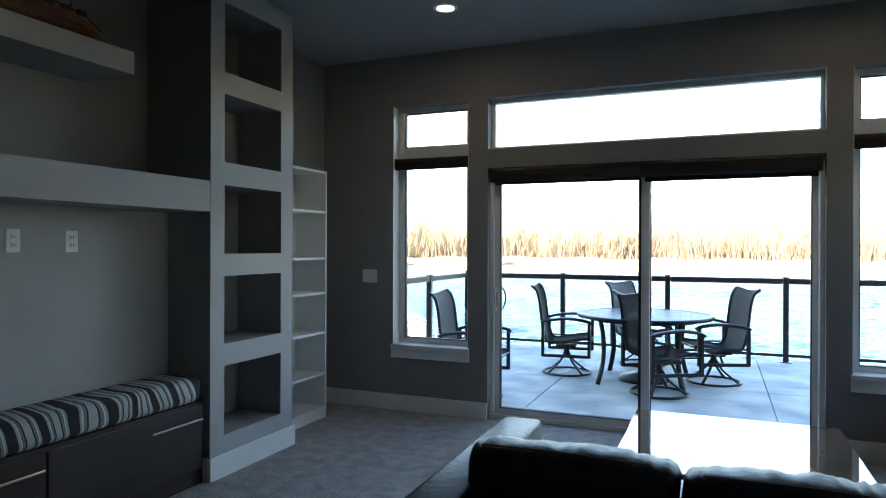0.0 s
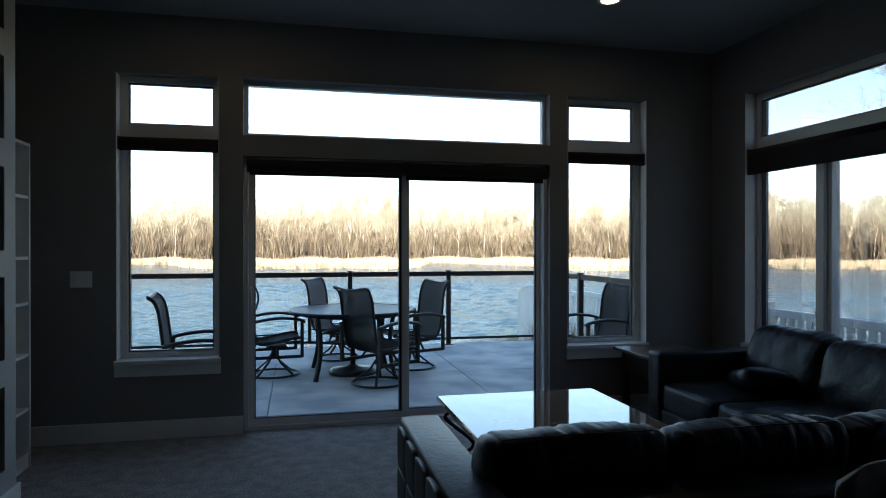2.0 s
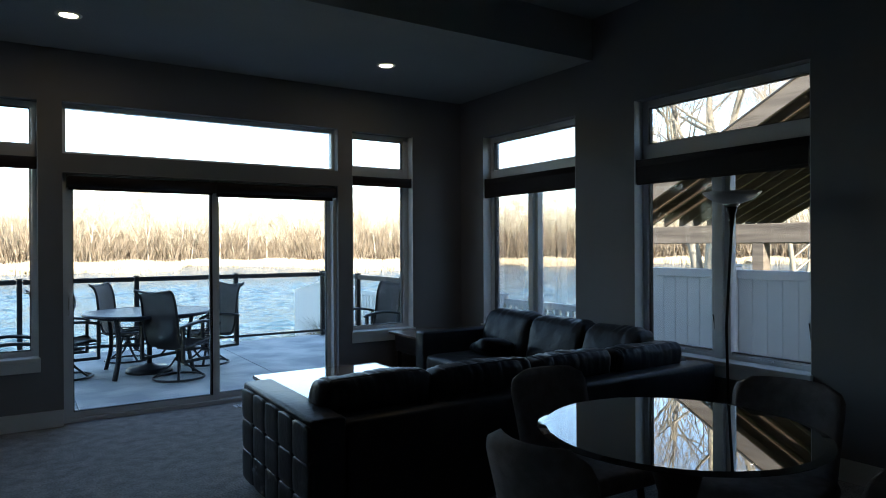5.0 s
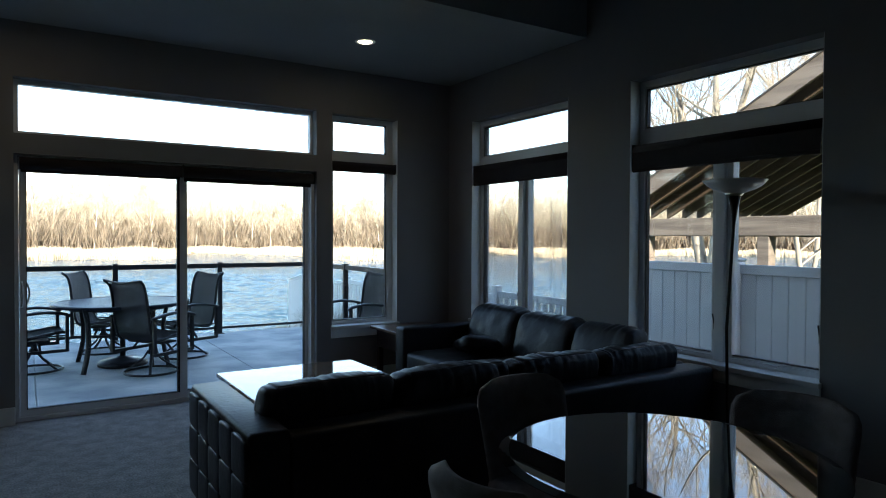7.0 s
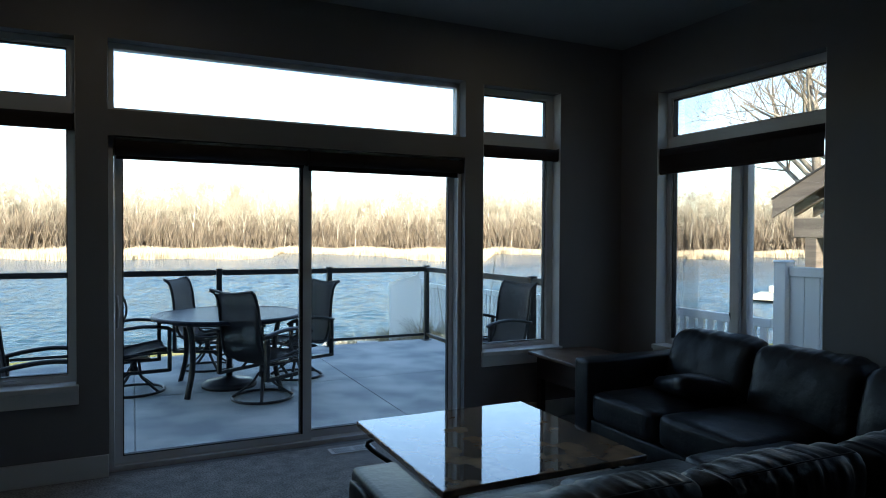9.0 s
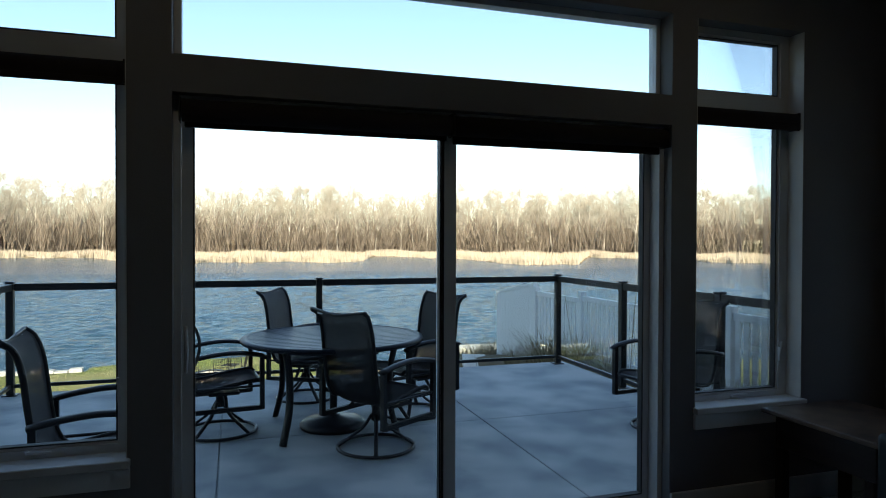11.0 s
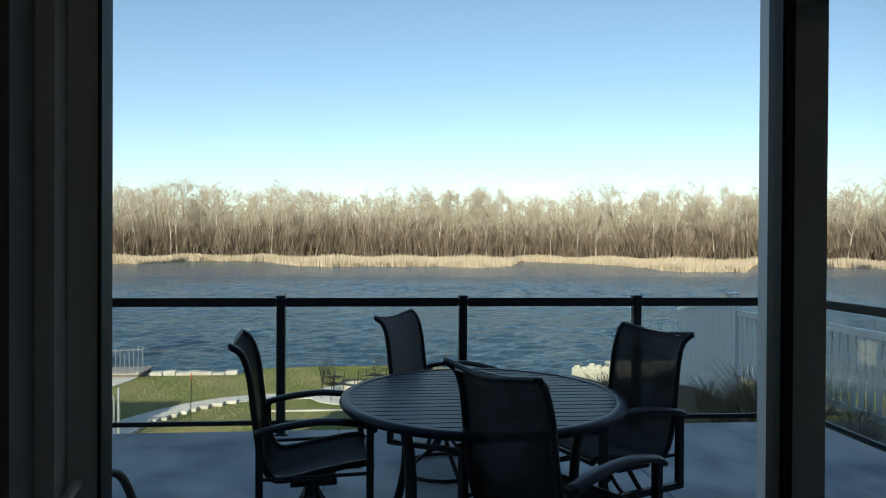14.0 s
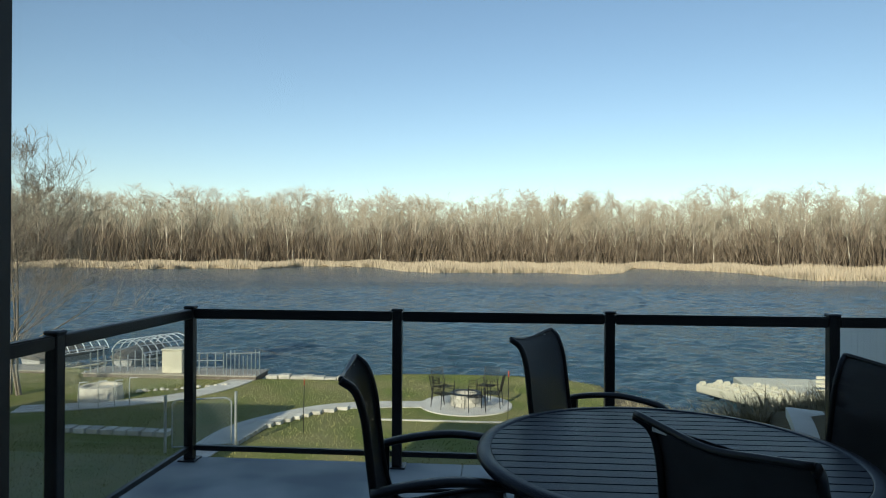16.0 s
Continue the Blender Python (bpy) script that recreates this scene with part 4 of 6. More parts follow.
def swivel_chair():
    c = thing("patio_chair", (0, 0, 0), 0, "high-backed dark sling swivel patio armchair on a round base", "patio chair", "chairs on the deck")
    b = part("base_ring", tubem(circle(0.27, 0.016, 28), 0.014, 6, True, (1.1, 0.9)), M_BRONZE, c, "", True)
    for k in range(4):
        a = math.radians(45 + 90 * k)
        p = smooth_path([(0.27 * math.cos(a), 0.27 * math.sin(a), 0.02), (0.19 * math.cos(a), 0.19 * math.sin(a), 0.075), (0.09 * math.cos(a), 0.09 * math.sin(a), 0.15), (0.03 * math.cos(a), 0.03 * math.sin(a), 0.24)], 4)
        part("base_spoke", tubem(p, 0.014, 6, squash=(1.2, 0.8)), M_BRONZE, b, "", True)
    part("swivel_post", lathe(bmesh.new(), [(0, 0.20), (0.035, 0.20), (0.03, 0.26), (0.026, 0.33), (0.06, 0.335), (0.06, 0.35), (0, 0.35)], 14), M_BRONZE, c, "", True)
    part("rocker_plate", boxm(-0.24, 0.24, -0.10, 0.12, 0.33, 0.352, bevel=0.006), M_BRONZE, c)
    prof = smooth_path([(0, 0.29, 0.405), (0, 0.24, 0.43), (0, 0.05, 0.405), (0, -0.12, 0.375), (0, -0.19, 0.395), (0, -0.235, 0.50), (0, -0.262, 0.68), (0, -0.285, 0.86), (0, -0.32, 0.965), (0, -0.37, 1.008)], 5)
    bm = bmesh.new()
    W = 0.232
    rows_ = []
    for i, p in enumerate(prof):
        t = i / (len(prof) - 1)
        wrow = []
        for k in range(9):
            s = k / 8 * 2 - 1
            sag = 0.028 * (1 - s * s) * (1 if 0.1 < t < 0.97 else 0.5)
            d = Vector((0, -0.35, -0.9)) if t < 0.45 else Vector((0, -1, -0.25))
            q = Vector((s * W * (1.0 + 0.05 * math.sin(t * 3.1) + 0.11 * max(0.0, t - 0.86) / 0.14), p.y, p.z)) + d.normalized() * sag
            if t > 0.985:
                q.z -= 0.022 * (1 - s * s)
            wrow.append(q)
        rows_.append(wrow)
    a_ = [[bm.verts.new(q) for q in r_] for r_ in rows_]
    for r0, r1 in zip(a_, a_[1:]):
        for k in range(8):
            bm.faces.new((r0[k], r0[k + 1], r1[k + 1], r1[k]))
    bmesh.ops.solidify(bm, geom=list(bm.faces), thickness=0.004)
    part("sling", bm, M_SLING, c, "dark grey woven sling", True)
    for sx in (-1, 1):
        pr = [(sx * (W * (1.0 + 0.05 * math.sin(i / (len(prof) - 1) * 3.1) + 0.11 * max(0.0, i / (len(prof) - 1) - 0.86) / 0.14) + 0.008), p.y, p.z) for i, p in enumerate(prof)]
        part("side_rail", tubem(pr, 0.015, 8, squash=(0.8, 1.1)), M_BRONZE, c, "", True)
        X = sx * 0.305
        loop = [(X, 0.27, 0.24), (X, 0.27, 0.60), (X, 0.24, 0.628), (X, 0.08, 0.652), (X, -0.12, 0.64), (X, -0.235, 0.615), (X, -0.235, 0.24)]
        part("arm_frame", tubem([loop[0], loop[6]], 0.021, 4, squash=(1.0, 1.1)), M_BRONZE, c)
        part("front_post", tubem([(X, 0.27, 0.228), (X, 0.27, 0.62)], 0.023, 4), M_BRONZE, c)
        part("rear_post", tubem([(X, -0.235, 0.228), (X, -0.235, 0.618)], 0.023, 4), M_BRONZE, c)
        part("armrest", tubem(smooth_path([(X, 0.30, 0.605), (X, 0.24, 0.632), (X, 0.06, 0.655), (X, -0.12, 0.64), (X, -0.255, 0.612)], 4), 0.021, 8, squash=(1.6, 0.8)), M_BRONZE, c, "", True)
        part("mid_bar", tubem([(X, 0.27, 0.40), (X, -0.235, 0.40)], 0.009, 6), M_BRONZE, c)
        part("bracket", tubem([(X, 0.02, 0.24), (sx * 0.2, 0.02, 0.335)], 0.013, 6), M_BRONZE, c)
    part("crossbar", tubem([(-0.245, 0.285, 0.405), (0.245, 0.285, 0.405)], 0.012, 8), M_BRONZE, c)
    part("top_bar", tubem(smooth_path([(-0.262, -0.37, 1.012), (-0.15, -0.378, 0.998), (0, -0.385, 0.982), (0.15, -0.378, 0.998), (0.262, -0.37, 1.012)], 5), 0.011, 8), M_BRONZE, c, "", True)
    part("care_tag", boxm(-0.205, -0.155, -0.366, -0.3625, 0.975, 0.992), M_VINYL, c, "small white care tag")
    return c


ch = swivel_chair()
ch.matrix_world = pose(0.863, 3.197, DZ, 0, 0, -118)
for x, y, r in ((1.18, 1.557, -56.9), (0.11, 2.28, -83.5), (1.673, 2.38, 112), (3.50, 1.37, 98), (-0.46, 0.72, -86)):
    copy_thing(ch, pose(x, y, DZ, 0, 0, r))

pt = thing("patio_table", (0.97, 2.195, DZ), 0, "round dark slatted aluminium patio table with curved legs", "patio table")
R_ = 0.715
part("rim", lathe(bmesh.new(), [(R_ - 0.055, 0.722), (R_ - 0.055, 0.695), (R_ - 0.01, 0.69), (R_, 0.705), (R_ - 0.006, 0.722), (R_ - 0.05, 0.727), (R_ - 0.055, 0.722)], 72), M_SLAT, pt, "", True)
n = 19
ri = R_ - 0.056
for i in range(n):
    y0, y1 = -ri + 2 * ri * i / n + 0.005, -ri + 2 * ri * (i + 1) / n - 0.005
    if abs(y0) > abs(y1):
        ya = y0
    else:
        ya = y1
    bm = bmesh.new()
    ym = (y0 + y1) / 2
    pts = [(-math.sqrt(max(ri * ri - y0 * y0, 0.0004)), y0), (math.sqrt(max(ri * ri - y0 * y0, 0.0004)), y0), (math.sqrt(max(ri * ri - y1 * y1, 0.0004)), y1), (-math.sqrt(max(ri * ri - y1 * y1, 0.0004)), y1)]
    top = [bm.verts.new((x, y, 0.723)) for x, y in pts]
    low = [bm.verts.new((x, y, 0.708)) for x, y in pts]
    bm.faces.new(top)
    bm.faces.new(low[::-1])
    for k in range(4):
        bm.faces.new((top[k], low[k], low[(k + 1) % 4], top[(k + 1) % 4]))
    part("slat", bm, M_SLAT, pt)
for x in (-0.32, 0.32):
    part("crossbar", boxm(x - 0.02, x + 0.02, -0.56, 0.56, 0.675, 0.707, bevel=0.003), M_SLAT, pt)
for k in range(4):
    a = math.radians(45 + 90 * k)
    c_, s_ = math.cos(a), math.sin(a)
    part("leg", tubem(smooth_path([(c_ * 0.57, s_ * 0.57, 0.69), (c_ * 0.53, s_ * 0.53, 0.5), (c_ * 0.53, s_ * 0.53, 0.25), (c_ * 0.60, s_ * 0.60, 0.0)], 5), 0.026, 8, squash=(1.2, 0.8)), M_BRONZE, pt, "", True)
part("apron_ring", tubem(circle(0.56, 0.67, 40), 0.014, 6, True), M_BRONZE, pt, "", True)
ub = thing("umbrella_base", (0.97, 2.195, DZ), 0, "heavy round umbrella base under the patio table", "umbrella base")
part("weight", lathe(bmesh.new(), [(0, 0), (0.26, 0), (0.265, 0.03), (0.22, 0.06), (0.06, 0.085), (0.05, 0.10), (0, 0.10)], 32), M_BRONZE, ub, "", True)
part("sleeve", tubem([(0, 0, 0.08), (0, 0, 0.36)], 0.03, 14), M_BRONZE, ub, "", True)


# ---- house outside ----
structure("house_wall_left", boxm(-11.298, WX - 0.2, -9.4, 0.06, -3.4, 3.048), M_SIDING, "siding-clad house wall", "house wall")
structure("house_wall_low", boxm(WX - 0.2, EI + 0.22, -9.4, 0.06, -3.4, -0.33), M_SIDING, "lower storey house wall", "house wall")
# roofs stay out of view; heights and edges follow the wanted lawn shadow
structure("roof", boxm(-11.298, -5.7, -9.7, 0.35, 3.05, 3.2), M_ROOF, "dark shingled low roof, unseen, sized for its lawn shadow", "roof")
# unseen block added west of the house to shade the lawn and steps
structure("shade_block_west", boxm(-19.5, -11.3, -9.7, 0.0, -3.4, 6.1), M_SIDING, "unseen siding-clad block added to shade the lawn's west side", "house wall")
# unseen block added to keep the sun off the white fence
structure("shade_block_east", boxm(4.3, 9.4, -17.0, -9.6, -1.0, 5.6), M_SIDING, "unseen siding-clad block added to shade the fence", "house wall")
bm = bmesh.new()
a = [bm.verts.new(v) for v in ((-5.7, -9.6, 3.56), (4.6, -9.6, 3.56), (4.6, 0.35, 3.56), (-5.7, 0.35, 3.56), (-5.7, -9.6, 4.1), (4.6, -9.6, 4.1), (4.6, 0.35, 4.1), (-5.7, 0.35, 4.1), (-5.7, -4.6, 6.5), (4.6, -4.6, 6.5))]
for f in ((0, 3, 2, 1), (0, 1, 5, 4), (2, 3, 7, 6), (4, 5, 9, 8), (6, 7, 8, 9), (0, 4, 8, 7, 3), (1, 2, 6, 9, 5)):
    bm.faces.new([a[i] for i in f])
# unseen block added above the roof to shade fence end and lawn
structure("shade_block_upper", boxm(-7.4, 4.45, -7.0, -4.2, 4.15, 7.4), M_SIDING, "unseen siding-clad block added above the roof for its shadow", "house wall")
structure("roof_gable", bm, M_ROOF, "dark shingled gable roof, unseen, sized for its lawn shadow", "roof")

# ---- ground, water ----
WATER = -4.0


def smooth(a, b, x):
    t = min(1, max(0, (x - a) / (b - a)))
    return t * t * (3 - 2 * t)


def shore(x):
    """y of the near shore."""
    if x < -9.5:
        return 25.5 + 0.2 * math.sin(x)
    if x < -5.0:
        return 24.2
    if x < 6.5:
        d = (x + 0.9) / 7.2
        return 18.6 + 7.3 * math.sqrt(max(0.0, 1 - min(1, d * d) ** 1.3)) + (0.0 if x < 4 else 0.9 * smooth(4, 6.5, x))
    return 19.5 + 1.5 * smooth(6.5, 14, x) - 8 * smooth(16, 40, x)


FAR = 214.0


def waterline(a):
    """Radius of the far waterline in the direction a (radians from +y), with two reedy spits."""
    d = math.degrees(a)
    spit = 58 * smooth(-11, -7.5, d) * (1 - smooth(11, 12, d)) * (0.92 + 0.08 * math.sin(d * 0.9))
    spit += 68 * smooth(13, 27, d) * (1 - smooth(30, 30.8, d)) + 34 * smooth(33, 42, d) * (1 - smooth(50, 52, d)) + 22 * smooth(-36, -26, d) * (1 - smooth(-20, -16, d))
    return FAR - spit + 4 * math.sin(d * 0.7) + 1.5 * math.sin(d * 2.9)


def far_shore(x, y):
    """Distance beyond the far waterline, on an arc about the house."""
    return math.hypot(x, y) - waterline(math.atan2(x, y))


def ground(x, y):
    r = math.hypot(x, y)
    if r > 120:
        d = far_shore(x, y)
        return WATER - 0.8 + 1.3 * smooth(-4, 4, d) + 1.6 * smooth(232, 290, r)
    s = shore(x)
    low = -3.3 - 0.12 * smooth(12, 24, y)
    high = -0.40 - 0.6 * smooth(1, 10, y) - 2.4 * smooth(9.5, 18, y)
    high -= 1.3 * smooth(6.5, 13, x) * smooth(-1, 6, y)
    k = smooth(4.1, 5.2, x)
    h = low + (high - low) * k
    if y > 8 and x > 4:
        h = max(h, low)
    edge = smooth(s - 0.5 - 1.2 * k, s + 0.5, y)
    h = h * (1 - edge) + (WATER - 0.9) * edge
    if y < 0:
        h = low if x < 4.0 else high
    return h


def sheet(xs, ys, zf, name, material, label, cat):
    nx, ny = len(xs), len(ys)
    verts = [(x, y, zf(x, y)) for y in ys for x in xs]
    faces = [(j * nx + i, j * nx + i + 1, (j + 1) * nx + i + 1, (j + 1) * nx + i) for j in range(ny - 1) for i in range(nx - 1)]
    me = bpy.data.meshes.new(name)
    me.from_pydata(verts, [], faces)
    me.materials.append(material)
    me.shade_smooth()
    return tagged(new(name, me), label, cat, "", "structure")


def spaced(*segs):
    out = []
    for a, b, n in segs:
        out += [a + (b - a) * i / n for i in range(n)]
    return out + [segs[-1][1]]


gx = spaced((-900, -300, 12), (-300, -40, 60), (-40, -14, 40), (-14, 14, 120), (14, 40, 40), (40, 420, 130), (420, 900, 8))
gy = spaced((-600, -40, 10), (-40, 0, 16), (0, 30, 120), (30, 120, 20), (120, 300, 130), (260, 900, 10))


def ground_mat():
    """Lawn near the house, tan reeds and leaf litter beyond the water."""
    m = mat("ground_cover", (0.165, 0.19, 0.055), 0.95, color2=(0.26, 0.235, 0.105), scale=0.55, bump=1.0, bscale=20, detail=9, spec=0.1)
    nt = m.node_tree
    b = nt.nodes["Principled BSDF"]
    old = b.inputs["Base Color"].links[0].from_socket
    tc = nt.nodes.new("ShaderNodeTexCoord")
    sp = nt.nodes.new("ShaderNodeSeparateXYZ")
    nt.links.new(tc.outputs["Object"], sp.inputs[0])
    f = nt.nodes.new("ShaderNodeMapRange")
    f.inputs[1].default_value, f.inputs[2].default_value = 45, 60
    nt.links.new(sp.outputs[1], f.inputs[0])
    n = nt.nodes.new("ShaderNodeTexNoise")
    n.inputs["Scale"].default_value = 0.15
    r = nt.nodes.new("ShaderNodeValToRGB")
    r.color_ramp.elements[0].color = (0.24, 0.17, 0.09, 1)
    r.color_ramp.elements[1].color = (0.42, 0.32, 0.18, 1)
    nt.links.new(tc.outputs["Object"], n.inputs["Vector"])
    nt.links.new(n.outputs[0], r.inputs[0])
    # bare bank on the high side next to the fence
    g = nt.nodes.new("ShaderNodeMapRange")
    g.inputs[1].default_value, g.inputs[2].default_value = 3.9, 4.3
    nt.links.new(sp.outputs[0], g.inputs[0])
    g2 = nt.nodes.new("ShaderNodeMapRange")
    g2.inputs[1].default_value, g2.inputs[2].default_value = 6.7, 6.1
    nt.links.new(sp.outputs[0], g2.inputs[0])
    mu = nt.nodes.new("ShaderNodeMath")
    mu.operation = "MULTIPLY"
    nt.links.new(g.outputs[0], mu.inputs[0])
    nt.links.new(g2.outputs[0], mu.inputs[1])
    n3 = nt.nodes.new("ShaderNodeTexNoise")
    n3.inputs["Scale"].default_value = 2.0
    n3.inputs["Detail"].default_value = 8
    nt.links.new(tc.outputs["Object"], n3.inputs["Vector"])
    r3 = nt.nodes.new("ShaderNodeValToRGB")
    r3.color_ramp.elements[0].color = (0.06, 0.05, 0.035, 1)
    r3.color_ramp.elements[1].color = (0.20, 0.16, 0.10, 1)
    nt.links.new(n3.outputs[0], r3.inputs[0])
    mb = nt.nodes.new("ShaderNodeMix")
    mb.data_type = "RGBA"
    nt.links.new(mu.outputs[0], mb.inputs[0])
    nt.links.new(old, mb.inputs[6])
    nt.links.new(r3.outputs[0], mb.inputs[7])
    mx = nt.nodes.new("ShaderNodeMix")
    mx.data_type = "RGBA"
    nt.links.new(f.outputs[0], mx.inputs[0])
    nt.links.new(mb.outputs[2], mx.inputs[6])
    nt.links.new(r.outputs[0], mx.inputs[7])
    nt.links.new(mx.outputs[2], b.inputs["Base Color"])
    return m


sheet(gx, gy, ground, "ground", ground_mat(), "spring lawn running down to a lake, with dry ground on the far bank", "ground")
wr = random.Random(4)
waves = []
for i in range(46):
    lam = 0.45 * 4.6 ** wr.random()
    th = radians(250 + wr.gauss(0, 34))
    k = 2 * math.pi / lam
    waves.append((k * math.cos(th), k * math.sin(th), wr.uniform(0, 6.28), lam * 0.0068))
wx = np.array(spaced((-900, -70, 6), (-70, -25, 110), (-25, 25, 230), (25, 100, 150), (100, 900, 8)))
wy = np.array(spaced((14, 60, 250), (60, 110, 130), (110, 230, 60), (230, 900, 6)))
WXg, WYg = np.meshgrid(wx, wy)
wz = np.zeros_like(WXg)
for kx, ky, ph, am in waves:
    wz += am * np.sin(kx * WXg + ky * WYg + ph)
gust = 0.75 + 0.35 * np.sin(WXg * 0.05 + 1) * np.sin(WYg * 0.09 + WXg * 0.02)
fade = np.clip((120 - WYg) / 40, 0, 1) * np.clip((110 - np.abs(WXg)) / 20, 0, 1)
wz *= gust * fade
nx_, ny_ = len(wx), len(wy)
ii = (np.arange(ny_ - 1)[:, None] * nx_ + np.arange(nx_ - 1)[None, :]).ravel()
wf = np.stack([np.stack([ii, ii + 1, ii + nx_ + 1], 1), np.stack([ii, ii + nx_ + 1, ii + nx_], 1)], 1).reshape(-1, 3)

WATER_GRID = (np.stack([WXg.ravel(), WYg.ravel(), (wz + WATER).ravel()], 1), wf)

# ---- trees ----
def grow(rnd, p, d, length, r, depth, out, tips, spread=0.5, up=0.25, kids=(3, 5), taper=0.55, bends=3, minr=0.012, droop=0.0):
    """Branches as (points, radii); the last twigs as (start, end)."""
    pts, rs = [p], [r]
    q, dd = p, d
    for i in range(bends):
        dd = (dd + Vector((rnd.uniform(-1, 1), rnd.uniform(-1, 1), rnd.uniform(-0.6, 0.8))) * 0.16 + Vector((0, 0, up * 0.25 - droop))).normalized()
        q = q + dd * length / bends
        pts.append(q)
        rs.append(r * (1 - (1 - taper) * (i + 1) / bends))
    out.append((pts, rs))
    if depth == 0:
        return
    for k in range(rnd.randint(*kids)):
        t = rnd.uniform(0.3, 1.0)
        f = t * bends
        i = min(int(f), bends - 1)
        base = pts[i].lerp(pts[i + 1], f - i)
        a = rnd.uniform(0, 2 * math.pi)
        s = dd.orthogonal().normalized()
        s = (Matrix.Rotation(a, 3, dd) @ s)
        nd = (dd * (1 - spread) + s * spread + Vector((0, 0, up))).normalized()
        rr = max(minr, rs[i] * rnd.uniform(0.4, 0.65))
        grow(rnd, base, nd, length * rnd.uniform(0.5, 0.78), rr, depth - 1, out, tips, spread, up, kids, taper, max(2, bends - 1), minr, droop)


def tree_arrays(out, sides, fine=0.0):
    """Vertices and triangles of all branches: prisms, the thin ones of three sides; below the radius fine, single slivers."""
    V, F = [], []
    for pts, rs in out:
        base = len(V)
        if rs[0] <= fine:
            d = pts[-1] - pts[0]
            s = d.cross(Vector((d.y, -d.x, 0.3))).normalized() * rs[0]
            V += [tuple(pts[0] - s), tuple(pts[0] + s), tuple(pts[-1])]
            F.append((base, base + 1, base + 2))
            continue
        n = sides if rs[0] > 0.09 else 3
        for i, p in enumerate(pts):
            d = (pts[min(i + 1, len(pts) - 1)] - pts[max(i - 1, 0)]).normalized()
            s = d.orthogonal().normalized()
            u = d.cross(s)
            for k in range(n):
                a = 2 * math.pi * k / n
                V.append(tuple(p + s * (math.cos(a) * rs[i]) + u * (math.sin(a) * rs[i])))
        for i in range(len(pts) - 1):
            for k in range(n):
                a, b = base + i * n + k, base + i * n + (k + 1) % n
                F.append((a, b, b + n))
                F.append((a, b + n, a + n))
    return np.array(V, dtype=np.float32), np.array(F, dtype=np.int32)


def mesh_from(name, V, F, material, smooth_=False):
    me = bpy.data.meshes.new(name)
    me.vertices.add(len(V))
    me.vertices.foreach_set("co", V.astype(np.float32).ravel())
    me.loops.add(len(F) * 3)
    me.loops.foreach_set("vertex_index", F.astype(np.int32).ravel())
    me.polygons.add(len(F))
    me.polygons.foreach_set("loop_start", np.arange(0, len(F) * 3, 3, dtype=np.int32))
    me.update(calc_edges=True)
    me.materials.append(material)
    if smooth_:
        me.shade_smooth()
    return me


tagged(new("water", mesh_from("water", *WATER_GRID, M_WATER, True)), "wind-rippled blue-grey lake", "lake", "", "structure")


def far_tree(seed, h):
    rnd = random.Random(seed)
    out = []
    lean = Vector((rnd.uniform(-0.08, 0.08), rnd.uniform(-0.08, 0.08), 1)).normalized()
    n = 7
    pts, rs, q, d = [Vector((0, 0, 0))], [h * 0.0125], Vector((0, 0, 0)), lean
    for i in range(n):
        d = (d + Vector((rnd.uniform(-1, 1), rnd.uniform(-1, 1), 0.5)) * 0.07).normalized()
        q = q + d * h * 0.86 / n
        pts.append(q)
        rs.append(h * 0.0125 * (1 - 0.8 * (i + 1) / n))
    out.append((pts, rs))
    for k in range(rnd.randint(13, 18)):
        t = rnd.uniform(0.28, 0.99)
        f = t * n
        i = min(int(f), n - 1)
        base = pts[i].lerp(pts[i + 1], f - i)
        a = rnd.uniform(0, 6.28)
        nd = Vector((math.cos(a), math.sin(a), rnd.uniform(0.7, 2.2))).normalized()
        L_ = h * rnd.uniform(0.15, 0.27) * (1.25 - 0.6 * t)
        grow(rnd, base, nd, L_, max(0.07, rs[i] * 0.5), 2, out, None, 0.58, 0.2, (4, 6), 0.4, 2, 0.048)
    return tree_arrays([o for o in out if o[1][0] > 0.08], 5), tree_arrays([o for o in out if o[1][0] <= 0.08], 3, 0.0551)


def scatter_mesh(name, templates, places, material, label, cat):
    Vs, Fs, off = [], [], 0
    for idx, x, y, z, s, rz in places:
        V, F = templates[idx]
        c, sn = math.cos(rz), math.sin(rz)
        W = np.empty_like(V)
        W[:, 0] = (V[:, 0] * c - V[:, 1] * sn) * s + x
        W[:, 1] = (V[:, 0] * sn + V[:, 1] * c) * s + y
        W[:, 2] = V[:, 2] * s + z
        Vs.append(W)
        Fs.append(F + off)
        off += len(V)
    me = mesh_from(name, np.concatenate(Vs), np.concatenate(Fs), material)
    return tagged(new(name, me), label, cat, "", "stuff")


rnd = random.Random(5)
temps = [far_tree(i, 24 + (i % 4) * 1.2) for i in range(9)]
places, brush_places = [], []
a = -0.92
while a < 1.45:
    for row in range(6):
        aa = a + rnd.uniform(-0.011, 0.011)
        r = 240 + row * 6.5 + rnd.uniform(-4, 4)
        x, y = r * math.sin(aa), r * math.cos(aa)
        prof = 0.95 + 0.015 * math.sin(aa * 15) + 0.02 * math.sin(aa * 41 + 2) + (0.02 if row > 1 else 0)
        places.append((rnd.randrange(9), x, y, ground(x, y) - 0.2, prof * (rnd.uniform(0.88, 1.07) if rnd.random() < 0.75 else rnd.uniform(0.62, 0.88)), rnd.uniform(0, 6.28)))
    a += 0.0150
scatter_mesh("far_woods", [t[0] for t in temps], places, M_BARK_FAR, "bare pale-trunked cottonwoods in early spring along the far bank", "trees")
